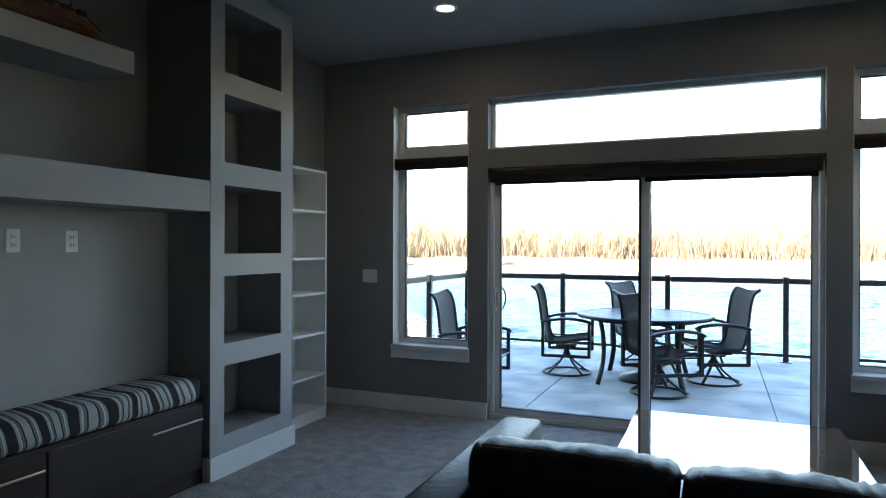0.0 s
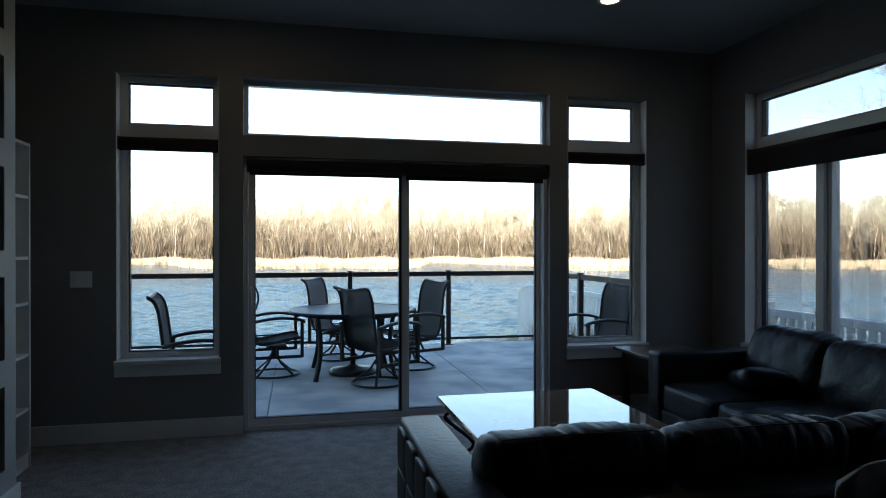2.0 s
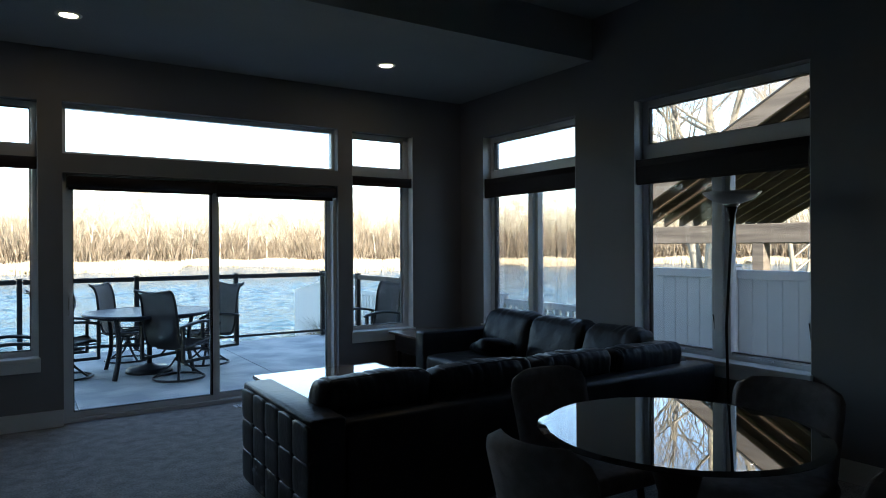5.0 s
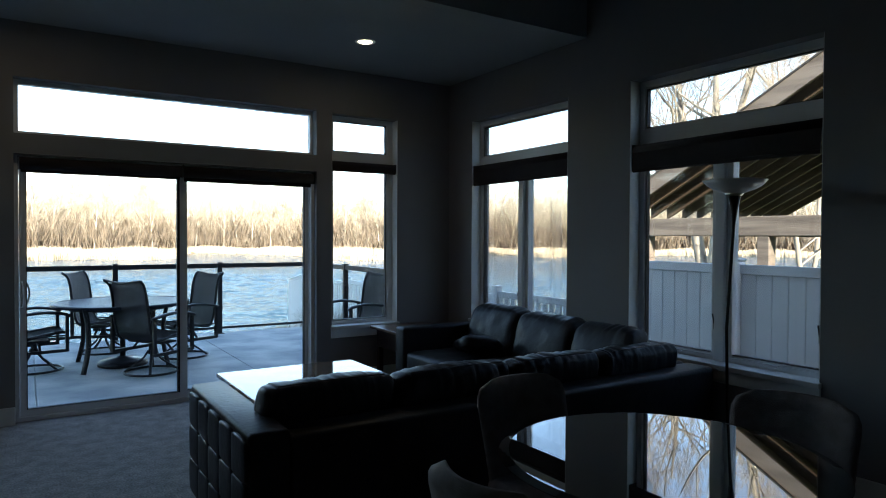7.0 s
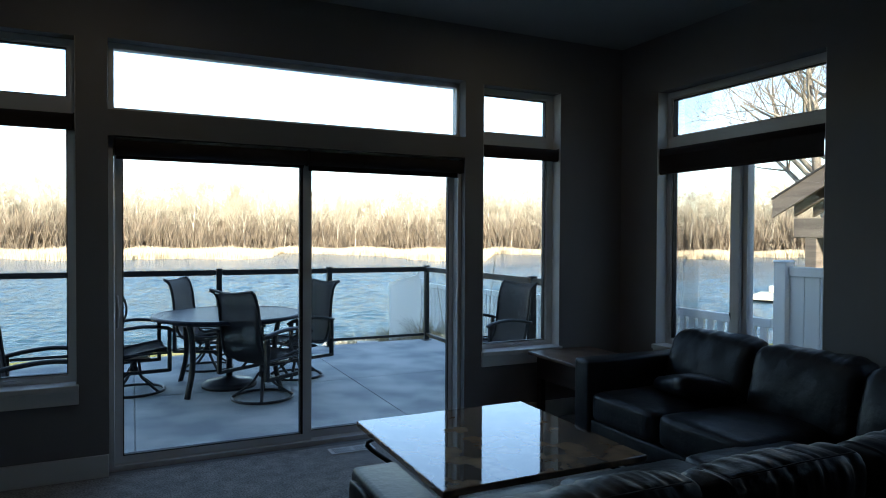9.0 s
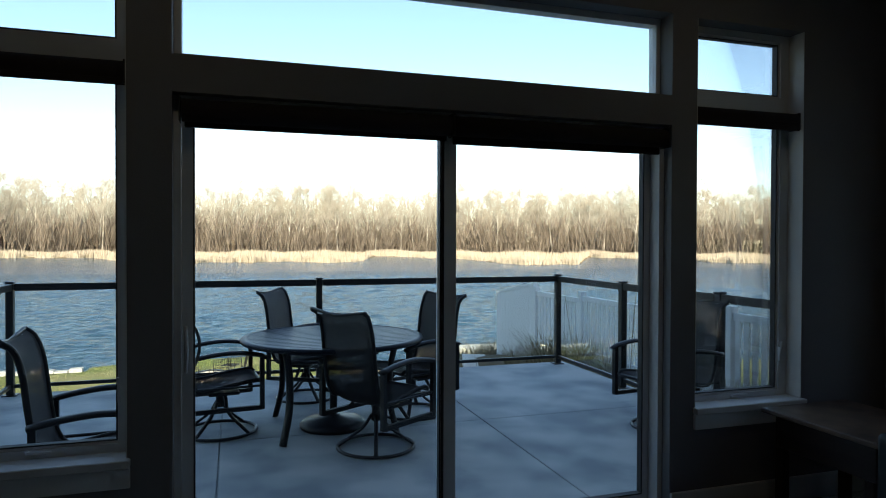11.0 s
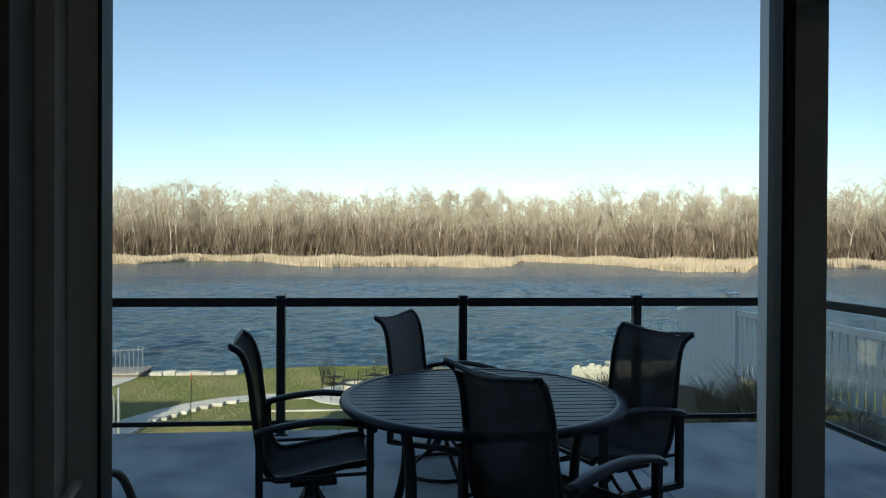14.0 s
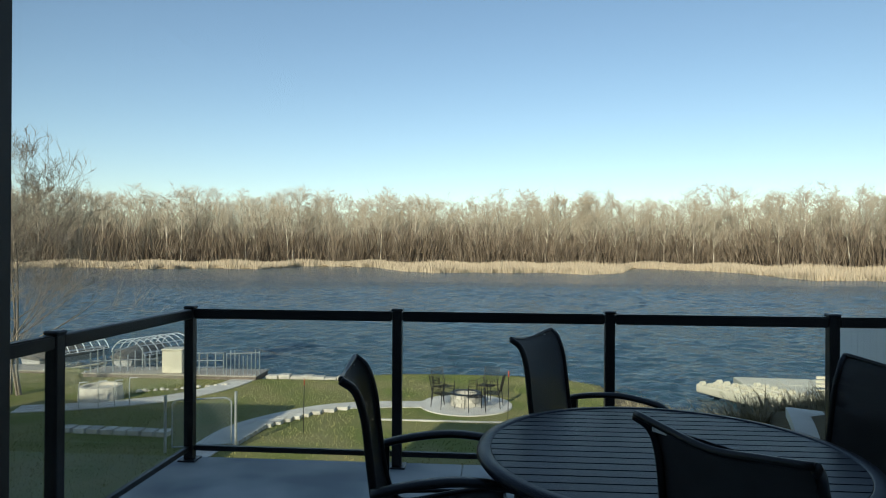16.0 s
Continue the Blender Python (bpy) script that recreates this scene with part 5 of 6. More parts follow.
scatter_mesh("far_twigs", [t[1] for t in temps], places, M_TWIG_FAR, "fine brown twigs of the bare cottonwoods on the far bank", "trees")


def thicket(seed):
    rnd = random.Random(seed)
    out = []
    for k in range(16):
        a, rr = rnd.uniform(0, 6.28), rnd.uniform(0, 2.2)
        p = Vector((rr * math.cos(a), rr * math.sin(a), 0))
        d = Vector((rnd.uniform(-0.4, 0.4), rnd.uniform(-0.4, 0.4), 1)).normalized()
        grow(rnd, p, d, rnd.uniform(2.0, 4.5), 0.06, 1, out, None, 0.4, 0.4, (4, 6), 0.3, 2, 0.04)
    return tree_arrays(out, 3, 0.0401)


tt = [thicket(100 + i) for i in range(4)]
places = []
a = -0.92
while a < 1.45:
    for row in range(4):
        r = 238 + row * 9 + rnd.uniform(-3, 3)
        x, y = r * math.sin(a), r * math.cos(a)
        places.append((rnd.randrange(4), x, y, ground(x, y) - 0.1, rnd.uniform(1.3, 2.9), rnd.uniform(0, 6.28)))
    a += 0.0075
scatter_mesh("far_thicket", tt, places, M_BRUSH, "brown bare undergrowth below the far trees", "undergrowth")

# reeds on the far bank: upright blades
rng = np.random.default_rng(3)
N = 90000
ang = rng.uniform(-0.95, 1.3, N)
w_ = np.array([waterline(q) for q in ang])
d = rng.uniform(0, 1, N) ** 2.2 * (240 - w_) + 0.3
rr = w_ + d
x, y = rr * np.sin(ang), rr * np.cos(ang)
z = WATER - 0.8 + 1.3 * np.clip((d + 4) / 8, 0, 1)
h = rng.uniform(0.9, 2.1, N) * (0.8 + 0.2 * np.sin(ang * 61))
wd = rng.uniform(0.10, 0.22, N)
ta = rng.uniform(0, np.pi, N)
V = np.empty((N, 3, 3), dtype=np.float32)
V[:, 0] = np.stack([x - wd * np.cos(ta), y - wd * np.sin(ta), z - 0.2], 1)
V[:, 1] = np.stack([x + wd * np.cos(ta), y + wd * np.sin(ta), z - 0.2], 1)
V[:, 2] = np.stack([x + rng.uniform(-0.3, 0.3, N), y + rng.uniform(-0.3, 0.3, N), z + h], 1)
tagged(new("far_reeds", mesh_from("far_reeds", V.reshape(-1, 3), np.arange(N * 3).reshape(-1, 3), M_REED)), "golden dry reeds along the far waterline", "reeds", "", "stuff")


def near_tree(name, x, y, z, h, seed, label, spread=0.5, limbs=9, depth=4, r0=None, low=0.25, birch=False, stems=1):
    rnd = random.Random(seed)
    t = thing(name, (x, y, z), 0, label, "tree")
    trunk, crown = [], []
    for s_ in range(stems):
        q = Vector((rnd.uniform(-0.2, 0.2), rnd.uniform(-0.2, 0.2), 0)) * (stems > 1)
        d = Vector((rnd.uniform(-0.22, 0.22), rnd.uniform(-0.22, 0.22), 1)).normalized()
        r = r0 or h * 0.022
        pts, rs = [q], [r * 1.25]
        n = 9
        for i in range(n):
            d = (d + Vector((rnd.uniform(-1, 1), rnd.uniform(-1, 1), 0.4)) * 0.10).normalized()
            q = q + d * h * 0.85 / n
            pts.append(q)
            rs.append(r * (1 - 0.85 * (i + 1) / n))
        trunk.append((pts, rs))
        for k in range(limbs):
            t_ = low + (0.98 - low) * (k + rnd.random()) / limbs
            f = t_ * n
            i = min(int(f), n - 1)
            base = pts[i].lerp(pts[i + 1], f - i)
            a = rnd.uniform(0, 6.28)
            nd = Vector((math.cos(a), math.sin(a), rnd.uniform(0.3, 1.1))).normalized()
            grow(rnd, base, nd, h * rnd.uniform(0.2, 0.34) * (1.2 - 0.6 * t_), rs[i] * 0.55, depth, crown, None, spread, 0.2, (3, 4), 0.4, 4, 0.006)
    V, F = tree_arrays(trunk, 10)
    o = new("trunk", mesh_from("trunk", V, F, M_BARK, True))
    o.parent = t
    V, F = tree_arrays(crown, 6)
    o = new("crown", mesh_from("crown", V, F, M_BARK, True))
    o.parent = t
    return t


near_tree("bare_tree", 22, 9.5, -1.5, 16, 11, "large bare cottonwood with pale furrowed bark beside the neighbouring lawn", depth=4, limbs=13, stems=3, r0=0.26, low=0.22)
near_tree("bare_tree", 26, 5.5, -1.5, 17, 12, "large bare cottonwood with pale furrowed bark beyond the cedar pavilion", depth=4, limbs=13, stems=3, r0=0.26, low=0.22)
near_tree("bare_tree", 28, -5, -1.5, 15, 13, "large bare cottonwood with pale furrowed bark behind the white fence", depth=4, limbs=13, stems=3, r0=0.26, low=0.22)
near_tree("bare_tree", 20, 4.6, -2.2, 10.5, 31, "bare fine-branched tree standing between the white fence and the lake", depth=4, limbs=12, stems=2, r0=0.1, low=0.3)
near_tree("slender_tree", -15.4, 20.0, -3.4, 8.3, 21, "slender bare multi-stemmed tree on the lake bank", depth=4, limbs=13, r0=0.06, low=0.12, stems=3)

# ---- white fences on the east side ----
FX = 5.83
pf = thing("privacy_fence", (FX, -0.24, 0), 0, "tall white vinyl privacy fence of tongued boards", "fence")
part("post", boxm(-0.065, 0.065, -0.065, 0.065, -0.9, 1.22, bevel=0.006), M_VINYL, pf)
part("post_cap", boxm(-0.075, 0.075, -0.075, 0.075, 1.22, 1.25, bevel=0.012), M_VINYL, pf)
for k in range(4):
    y1 = -0.07 - 2.0 * k
    y0 = y1 - 1.86
    part("top_rail", boxm(-0.03, 0.03, y0, y1, 1.10, 1.19, bevel=0.005), M_VINYL, pf)
    part("bottom_rail", boxm(-0.03, 0.03, y0, y1, -0.60, -0.48, bevel=0.005), M_VINYL, pf)
    part("post", boxm(-0.065, 0.065, y0 - 0.14, y0 - 0.01, -0.9, 1.22, bevel=0.006), M_VINYL, pf)
    part("post_cap", boxm(-0.075, 0.075, y0 - 0.15, y0, 1.22, 1.25, bevel=0.012), M_VINYL, pf)
    for i in range(12):
        part("board", boxm(-0.012, 0.012, y0 + 0.155 * i + 0.002, y0 + 0.155 * i + 0.152, -0.478, 1.098, bevel=0.004), M_VINYL, pf)
kf = thing("picket_fence", (FX, 0, 0), 0, "white vinyl picket fence stepping down towards the lake", "fence")


def ftop(y):
    return 0.66 - 0.026 * y


yy = -0.18
while yy < 8.4:
    y1 = yy + 1.74
    zt = ftop(yy)
    part("post", boxm(-0.055, 0.055, y1 - 0.055, y1 + 0.055, zt - 1.6, zt + 0.07, bevel=0.006), M_VINYL, kf)
    for zz in (zt - 0.05, zt - 0.95):
        part("rail", boxm(-0.03, 0.03, yy + 0.055, y1 - 0.056, zz - 0.045, zz + 0.045, bevel=0.005), M_VINYL, kf)
    for i in range(12):
        y = yy + 0.11 + i * 0.134
        part("picket", boxm(-0.012, 0.012, y, y + 0.078, zt - 1.0 + 0.096, zt - 0.096), M_VINYL, kf)
    yy = y1
wp = thing("sloping_fence_panel", (FX, 8.62, 0), 0, "white vinyl privacy panel with a sloping top at the fence end", "fence")
part("post", boxm(-0.06, 0.06, -0.06, 0.06, -1.8, 0.70, bevel=0.006), M_VINYL, wp)
part("post_cap", boxm(-0.075, 0.075, -0.075, 0.075, 0.701, 0.735, bevel=0.012), M_VINYL, wp)
for i in range(11):
    a, b = 0.065 + 0.165 * i, 0.065 + 0.165 * (i + 1) - 0.004
    bm = boxm(-0.014, 0.014, a, b, -1.55, 0.0)
    for v_ in bm.verts:
        if v_.co.z > -0.5:
            v_.co.z = 0.58 - 0.165 * v_.co.y
    part("board", bm, M_VINYL, wp)
part("top_rail", tubem([(0, 0.06, 0.60), (0, 1.90, 0.30)], 0.04, 4), M_VINYL, wp)
part("bottom_rail", boxm(-0.03, 0.03, 0.061, 1.90, -1.65, -1.55, bevel=0.005), M_VINYL, wp)

# ---- cedar pavilion beyond the fence ----
pv = thing("cedar_pavilion", (10, 0, 0), 0, "weathered cedar gable pavilion with dark exposed rafters", "pavilion")
ridge_y, ridge_z, eave_y, eave_z, deep = -3.6, 5.6, 3.1, 2.12, 6.0
sl = (ridge_z - eave_z) / (ridge_y - eave_y)


def slope_bar(x0, x1, t, drop, sgn=1):
    """A board along the roof slope, t deep, hung drop below the roof line."""
    bm = bmesh.new()
    e, r_ = eave_y, ridge_y
    if sgn < 0:
        e = 2 * ridge_y - eave_y
    vs = []
    for x in (x0, x1):
        for (y, z) in ((e, eave_z), (r_, ridge_z)):
            vs += [bm.verts.new((x, y, z - drop)), bm.verts.new((x, y, z - drop - t))]
    for f in ((0, 1, 3, 2), (4, 6, 7, 5), (0, 2, 6, 4), (1, 5, 7, 3), (0, 4, 5, 1), (2, 3, 7, 6)):
        bm.faces.new([vs[i] for i in f])
    return bm


for sg in (1, -1):
    part("verge_board", slope_bar(-0.05, 0.0, 0.30, 0.0, sg), M_GREYWOOD, pv)
    part("roof_decking", slope_bar(0.001, deep, 0.05, 0.02, sg), M_CEDAR, pv)
    part("shingles", slope_bar(-0.08, deep, 0.03, -0.03, sg), M_ROOF, pv)
    for i in range(1, 12):
        part("rafter", slope_bar(0.5 * i, 0.5 * i + 0.06, 0.20, 0.072, sg), M_CEDAR, pv)
part("tie_beam", boxm(0.02, 0.20, 2 * ridge_y - 2.75, 2.75, 1.48, 1.80, bevel=0.01), M_GREYWOOD, pv)
for x in (2.9, 5.6):
    part("tie_beam", boxm(x, x + 0.15, 2 * ridge_y - 2.6, 2.6, 1.48, 1.76, bevel=0.01), M_CEDAR, pv)
for x in (0.03, 5.4):
    for y in ((2.45, 0.05, -9.6) if x < 1 else (-9.6,)):
        part("post", boxm(x, x + 0.2, y - 0.1, y + 0.1, -1.2, 1.479, bevel=0.008), M_GREYWOOD, pv)

# ---- lawn furniture ----
GL = -3.35
pit = thing("paved_circle", (-0.5, 20.05, 0), 0, "round pale concrete patio in the lawn", "patio", kind="structure")
part("slab", lathe(bmesh.new(), [(0, ground(-0.5, 20.05) + 0.05), (1.43, ground(-0.5, 20.05) + 0.05), (1.43, ground(-0.5, 20.05) - 0.1)], 48), M_PAVE, pit)
zf = ground(-0.5, 20.05) + 0.05
fp = thing("fire_pit", (-0.5, 20.05, zf), 0, "round stone-block fire pit on the lawn patio", "fire pit")
for j in range(3):
    for k in range(14):
        a0, a1 = 2 * math.pi * (k + 0.5 * (j % 2)) / 14, 2 * math.pi * (k + 0.5 * (j % 2) + 0.94) / 14
        bm = bmesh.new()
        vs = [bm.verts.new((r * math.cos(a), r * math.sin(a), z)) for z in (0.115 * j + 0.003, 0.115 * j + 0.112) for r, a in ((0.34, a0), (0.5, a0), (0.5, a1), (0.34, a1))]
        for f in ((0, 1, 2, 3), (4, 7, 6, 5), (0, 4, 5, 1), (1, 5, 6, 2), (2, 6, 7, 3), (3, 7, 4, 0)):
            bm.faces.new([vs[i] for i in f])
        part("block", bm, M_BLOCK, fp)
part("rim", lathe(bmesh.new(), [(0.36, 0.35), (0.36, 0.37), (0.5, 0.37), (0.5, 0.35), (0.36, 0.35)], 28), M_IRON, fp)


def iron_chair():
    c = thing("iron_chair", (0, 0, 0), 0, "black wrought-iron garden armchair beside the fire pit", "garden chair", "chairs round the fire pit")
    for sx in (-0.26, 0.26):
        part("side_frame", tubem([(sx, 0.25, 0), (sx, 0.23, 0.6), (sx, -0.2, 0.62), (sx, -0.25, 0.0)], 0.013, 5), M_IRON, c)
        part("back_stile", tubem([(sx, -0.2, 0.4), (sx, -0.33, 0.98)], 0.013, 5), M_IRON, c)
    bm = bmesh.new()
    for i in range(9):
        tube(bm, [(-0.26, -0.2 + i * 0.055, 0.42), (0.26, -0.2 + i * 0.055, 0.42)], 0.006, 4)
        tube(bm, [(-0.26 + i * 0.065, -0.2, 0.42), (-0.26 + i * 0.065, 0.24, 0.42)], 0.006, 4)
    part("seat", bm, M_IRON, c)
    bm = bmesh.new()
    for i in range(9):
        tube(bm, [(-0.26 + i * 0.065, -0.21, 0.44), (-0.26 + i * 0.065, -0.33, 0.97)], 0.006, 4)
    for i in range(6):
        tube(bm, [(-0.26, -0.215 - i * 0.023, 0.5 + i * 0.095), (0.26, -0.215 - i * 0.023, 0.5 + i * 0.095)], 0.006, 4)
    part("backrest", bm, M_IRON, c)
    return c


ic = iron_chair()
ic.matrix_world = pose(-1.25, 20.65, zf, 0, 0, -130)
for x, y, r in ((0.15, 20.95, 150), (0.35, 19.85, 80), (-0.2, 19.25, 15), (-1.2, 19.55, -50)):
    copy_thing(ic, pose(x, y, zf, 0, 0, r))


def path_strip(name, keys, w, label, steps=False, dz=0.03):
    ks = smooth_path([(x, y, 0) for x, y in keys], 8)
    bm = bmesh.new()
    prev = None
    for i, p in enumerate(ks):
        d = (ks[min(i + 1, len(ks) - 1)] - ks[max(i - 1, 0)]).normalized()
        s = Vector((-d.y, d.x, 0)) * w / 2
        z = ground(p.x, p.y) + dz
        row = [bm.verts.new((p.x + s.x, p.y + s.y, z)), bm.verts.new((p.x - s.x, p.y - s.y, z)), bm.verts.new((p.x - s.x, p.y - s.y, z - 0.15)), bm.verts.new((p.x + s.x, p.y + s.y, z - 0.15))]
        if prev:
            for k in range(4):
                bm.faces.new((prev[k], prev[(k + 1) % 4], row[(k + 1) % 4], row[k]))
        prev = row
    return structure(name, bm, M_PAVE, label, "path")


path_strip("path_lawn", [(-1.8, 20.0), (-2.9, 19.9), (-4.4, 19.45), (-5.5, 18.4), (-6.35, 16.8), (-6.5, 15.0), (-6.6, 11.0)], 0.8, "pale concrete garden path from the gate to the fire pit")
path_strip("path_bank", [(4.75, 6.6), (4.8, 8.0), (5.0, 9.6), (5.5, 11.0), (6.6, 12.3)], 0.5, "narrow concrete path down the bank beside the fence")
path_strip("path_dock", [(-8.9, 23.6), (-9.2, 21.8), (-10.1, 20.1), (-11.9, 18.8), (-13.8, 18.1)], 0.9, "pale concrete walk from the dock")
structure("lawn_edging", boxm(-3.4, 2.0, 17.93, 18.0, -3.6, ground(-1, 17.95) + 0.04), M_PAVE, "thin pale edging strip across the lawn", "edging")
sw = thing("stepping_edge", (0, 0, 0), 0, "row of pale stone steps beside the path", "garden steps", kind="structure")
for i in range(14):
    t = i / 13
    y = 19.2 - 4.1 * t
    x = float(np.interp(y, (15.0, 16.8, 18.4, 19.45), (-6.5, -6.35, -5.5, -4.4))) + 0.42
    part("step", boxm(x - 0.28, x + 0.22, y - 0.16, y + 0.14, ground(x, y) - 0.1, ground(x, y) + 0.10, bevel=0.01), M_BLOCK, sw)
for i in range(9):
    x, y = -11.1 + 0.38 * i, 16.0 - 0.02 * i
    part("step", boxm(x - 0.15, x + 0.15, y - 0.18, y + 0.18, ground(x, y) - 0.1, ground(x, y) + 0.13, bevel=0.01), M_BLOCK, sw)

# seawall of pale blocks
sea = thing("seawall", (0, 0, 0), 0, "low wall of pale blocks along the lawn's water edge", "retaining wall", kind="structure")
for i in range(7):
    x = -8.3 + 0.46 * i
    y = 24.0 + 0.12 * math.sin(i)
    part("block", boxm(x, x + 0.44, y, y + 0.35, -4.05, -3.36 + 0.03 * math.sin(i * 2.3), bevel=0.02), M_BLOCK, sea)

# stakes with red tips and the silt netting between them
for i, (x, y) in enumerate(((-4.6, 16.4), (0.75, 18.2), (-9.4, 13.4))):
    z = ground(x, y)
    o = thing("marker_stake", (x, y, z), 0, "thin metal stake with an orange-red tip in the lawn", "stake", "marker stakes")
    part("rod", tubem([(0, 0, -0.1), (0.02, 0, 1.25)], 0.012, 5), M_IRON, o)
    part("tip", tubem([(0.02, 0, 1.25), (0.022, 0, 1.42)], 0.016, 5), M_RED, o)

# chain-link gate
gt = thing("chain_link_gate", (-6.4, 14.72, ground(-6.4, 14.7)), 20, "galvanised chain-link garden gate with round posts", "gate")
for x in (-0.95, 0.62):
    part("post", tubem([(x, 0, -0.1), (x, 0, 1.35)], 0.035, 10), M_GALV, gt)
part("frame", tubem([(-0.80, 0, 0.12), (-0.80, 0, 1.12), (-0.70, 0, 1.22), (0.40, 0, 1.22), (0.52, 0, 1.12), (0.52, 0, 0.12)], 0.02, 8, True), M_GALV, gt)
bm = bmesh.new()
for i in range(-12, 14):
    for sg in (1, -1):
        x0 = -0.14 + i * 0.105
        a0, z0, a1, z1 = x0 - sg * 0.55, 0.12, x0 + sg * 0.55, 1.22
        lo, hi = -0.80, 0.52
        t0, t1 = 0.0, 1.0
        da = a1 - a0
        ta_, tb_ = (lo - a0) / da, (hi - a0) / da
        t0, t1 = max(t0, min(ta_, tb_)), min(t1, max(ta_, tb_))
        if t1 - t0 > 0.03:
            tube(bm, [(a0 + da * t0, 0.004 * sg, z0 + (z1 - z0) * t0), (a0 + da * t1, 0.004 * sg, z0 + (z1 - z0) * t1)], 0.004, 3)
part("wire_mesh", bm, M_GALV, gt)


def plank_dock(name, x0, x1, y0, y1, z, material, label, along="x"):
    o = thing(name, (0, 0, 0), 0, label, "dock")
    part("frame", boxm(x0 + 0.05, x1 - 0.05, y0 + 0.05, y1 - 0.05, z - 0.22, z - 0.045), M_GREYWOOD, o)
    n = int((x1 - x0) / 0.16)
    for i in range(n):
        a = x0 + (x1 - x0) * i / n
        part("plank", boxm(a + 0.006, a + (x1 - x0) / n - 0.006, y0, y1, z - 0.043, z), material, o)
    for x in (x0 + 0.1, x1 - 0.1):
        for y in (y0 + 0.1, y1 - 0.1):
            part("pile", tubem([(x, y, z - 2), (x, y, z + 0.05)], 0.05, 8), M_GALV, o)
    return o


plank_dock("lake_dock", -15.2, -8.4, 23.3, 24.7, -3.25, M_DOCK, "grey board lake dock with aluminium posts")
plank_dock("lake_dock", -22.5, -17.0, 23.8, 25.1, -3.3, M_DOCK, "grey board lake dock beside the boat lift")
gs = thing("dock_gate", (-8.55, 23.75, -3.25), 14, "aluminium gangway railing at the end of the dock", "railing")
for i in range(9):
    part("bar", tubem([(-1.1 + 0.15 * i, 0, 0), (-1.1 + 0.15 * i, 0, 0.8 + 0.12 * math.sin(i * 1.1))], 0.02, 5), M_ALU, gs)
part("rail", tubem([(-1.1, 0, 0.78), (0.1, 0, 0.80)], 0.025, 6), M_ALU, gs)

def boat_lift(x, y, rz, label):
    """A lift with a shallow arched canopy frame: white bows across, purlins along."""
    lift = thing("boat_lift", (x, y, -0.72), rz, label, "boat lift", "boat lifts")
    for px in (-0.95, 0.95):
        for py in (-1.15, 1.15):
            part("leg", tubem([(px, py, -4.6), (px, py, -2.35)], 0.05, 8), M_ALU, lift)
        part("side_rail", tubem([(px, -1.25, -2.35), (px, 1.25, -2.35)], 0.04, 8), M_ALU, lift)
        part("cradle_rail", tubem([(px, -1.3, -3.12), (px, 1.3, -3.12)], 0.055, 8), M_CREAMDOCK, lift)
    for py in (-1.15, 1.15):
        part("cross_beam", tubem([(-0.95, py, -3.2), (0.95, py, -3.2)], 0.06, 8), M_ALU, lift)
    arc = [(1.12 * math.sin(math.pi * (k / 10 - 0.5) * 0.72) / math.sin(math.pi * 0.36), -2.43 + 0.62 * (math.cos(math.pi * (k / 10 - 0.5) * 0.72) - math.cos(math.pi * 0.36)) / (1 - math.cos(math.pi * 0.36))) for k in range(11)]
    for i in range(8):
        py = -1.3 + 2.6 * i / 7
        part("bow", tubem([(ax, py, az) for ax, az in arc], 0.022, 6), M_TRIM, lift)
    for k in (0, 2, 5, 8, 10):
        part("purlin", tubem([(arc[k][0], -1.3, arc[k][1]), (arc[k][0], 1.3, arc[k][1])], 0.02, 6), M_TRIM, lift)
    return lift


boat_lift(-15.1, 28.4, -24, "aluminium lift with a white arched canopy frame and a covered boat")
boat_lift(-18.9, 27.9, -24, "aluminium lift with an arched canopy frame, farther along the shore")
for x, y in ((-15.0, 28.4), (-18.8, 27.9)):
    bt = thing("covered_boat", (x, y, -3.74), -24, "runabout boat under a taut grey-brown cover on a lift", "boat", "covered boats")
    bm = bmesh.new()
    secs = []
    for i in range(10):
        u = i / 9
        w = max(0.07, 0.72 * (1 - max(0, u - 0.45) ** 2 * 2.8))
        yy = -1.7 + 3.6 * u
        secs.append([bm.verts.new(q) for q in ((-w, yy, 0.46), (-w * 0.85, yy, 0.16), (0, yy, 0.0 + 0.22 * u ** 3), (w * 0.85, yy, 0.16), (w, yy, 0.46))])
    for A, B in zip(secs, secs[1:]):
        for k in range(4):
            bm.faces.new((A[k], A[k + 1], B[k + 1], B[k]))
        bm.faces.new((A[4], A[0], B[0], B[4]))
    bm.faces.new(secs[0])
    bm.faces.new(secs[-1])
    part("hull", bm, M_BOATHULL, bt, "cream hull")
    bm = bmesh.new()
    prof = ((0, 0.55), (0.12, 0.78), (0.36, 0.95), (0.52, 0.92), (0.62, 0.66), (0.85, 0.58), (1.0, 0.5))
    secs = []
    for u, zt in prof:
        w = max(0.09, 0.75 * (1 - max(0, u - 0.45) ** 2 * 2.8))
        yy = -1.75 + 3.68 * u
        secs.append([bm.verts.new(q) for q in ((-w, yy, 0.40), (-w, yy, 0.49), (-w * 0.45, yy, zt), (w * 0.45, yy, zt), (w, yy, 0.49), (w, yy, 0.40))])
    for A, B in zip(secs, secs[1:]):
        for k in range(5):
            bm.faces.new((A[k], A[k + 1], B[k + 1], B[k]))
    bm.faces.new(secs[0])
    bm.faces.new(secs[-1])
    part("cover", bm, M_COVER, bt, "taut fabric cover")
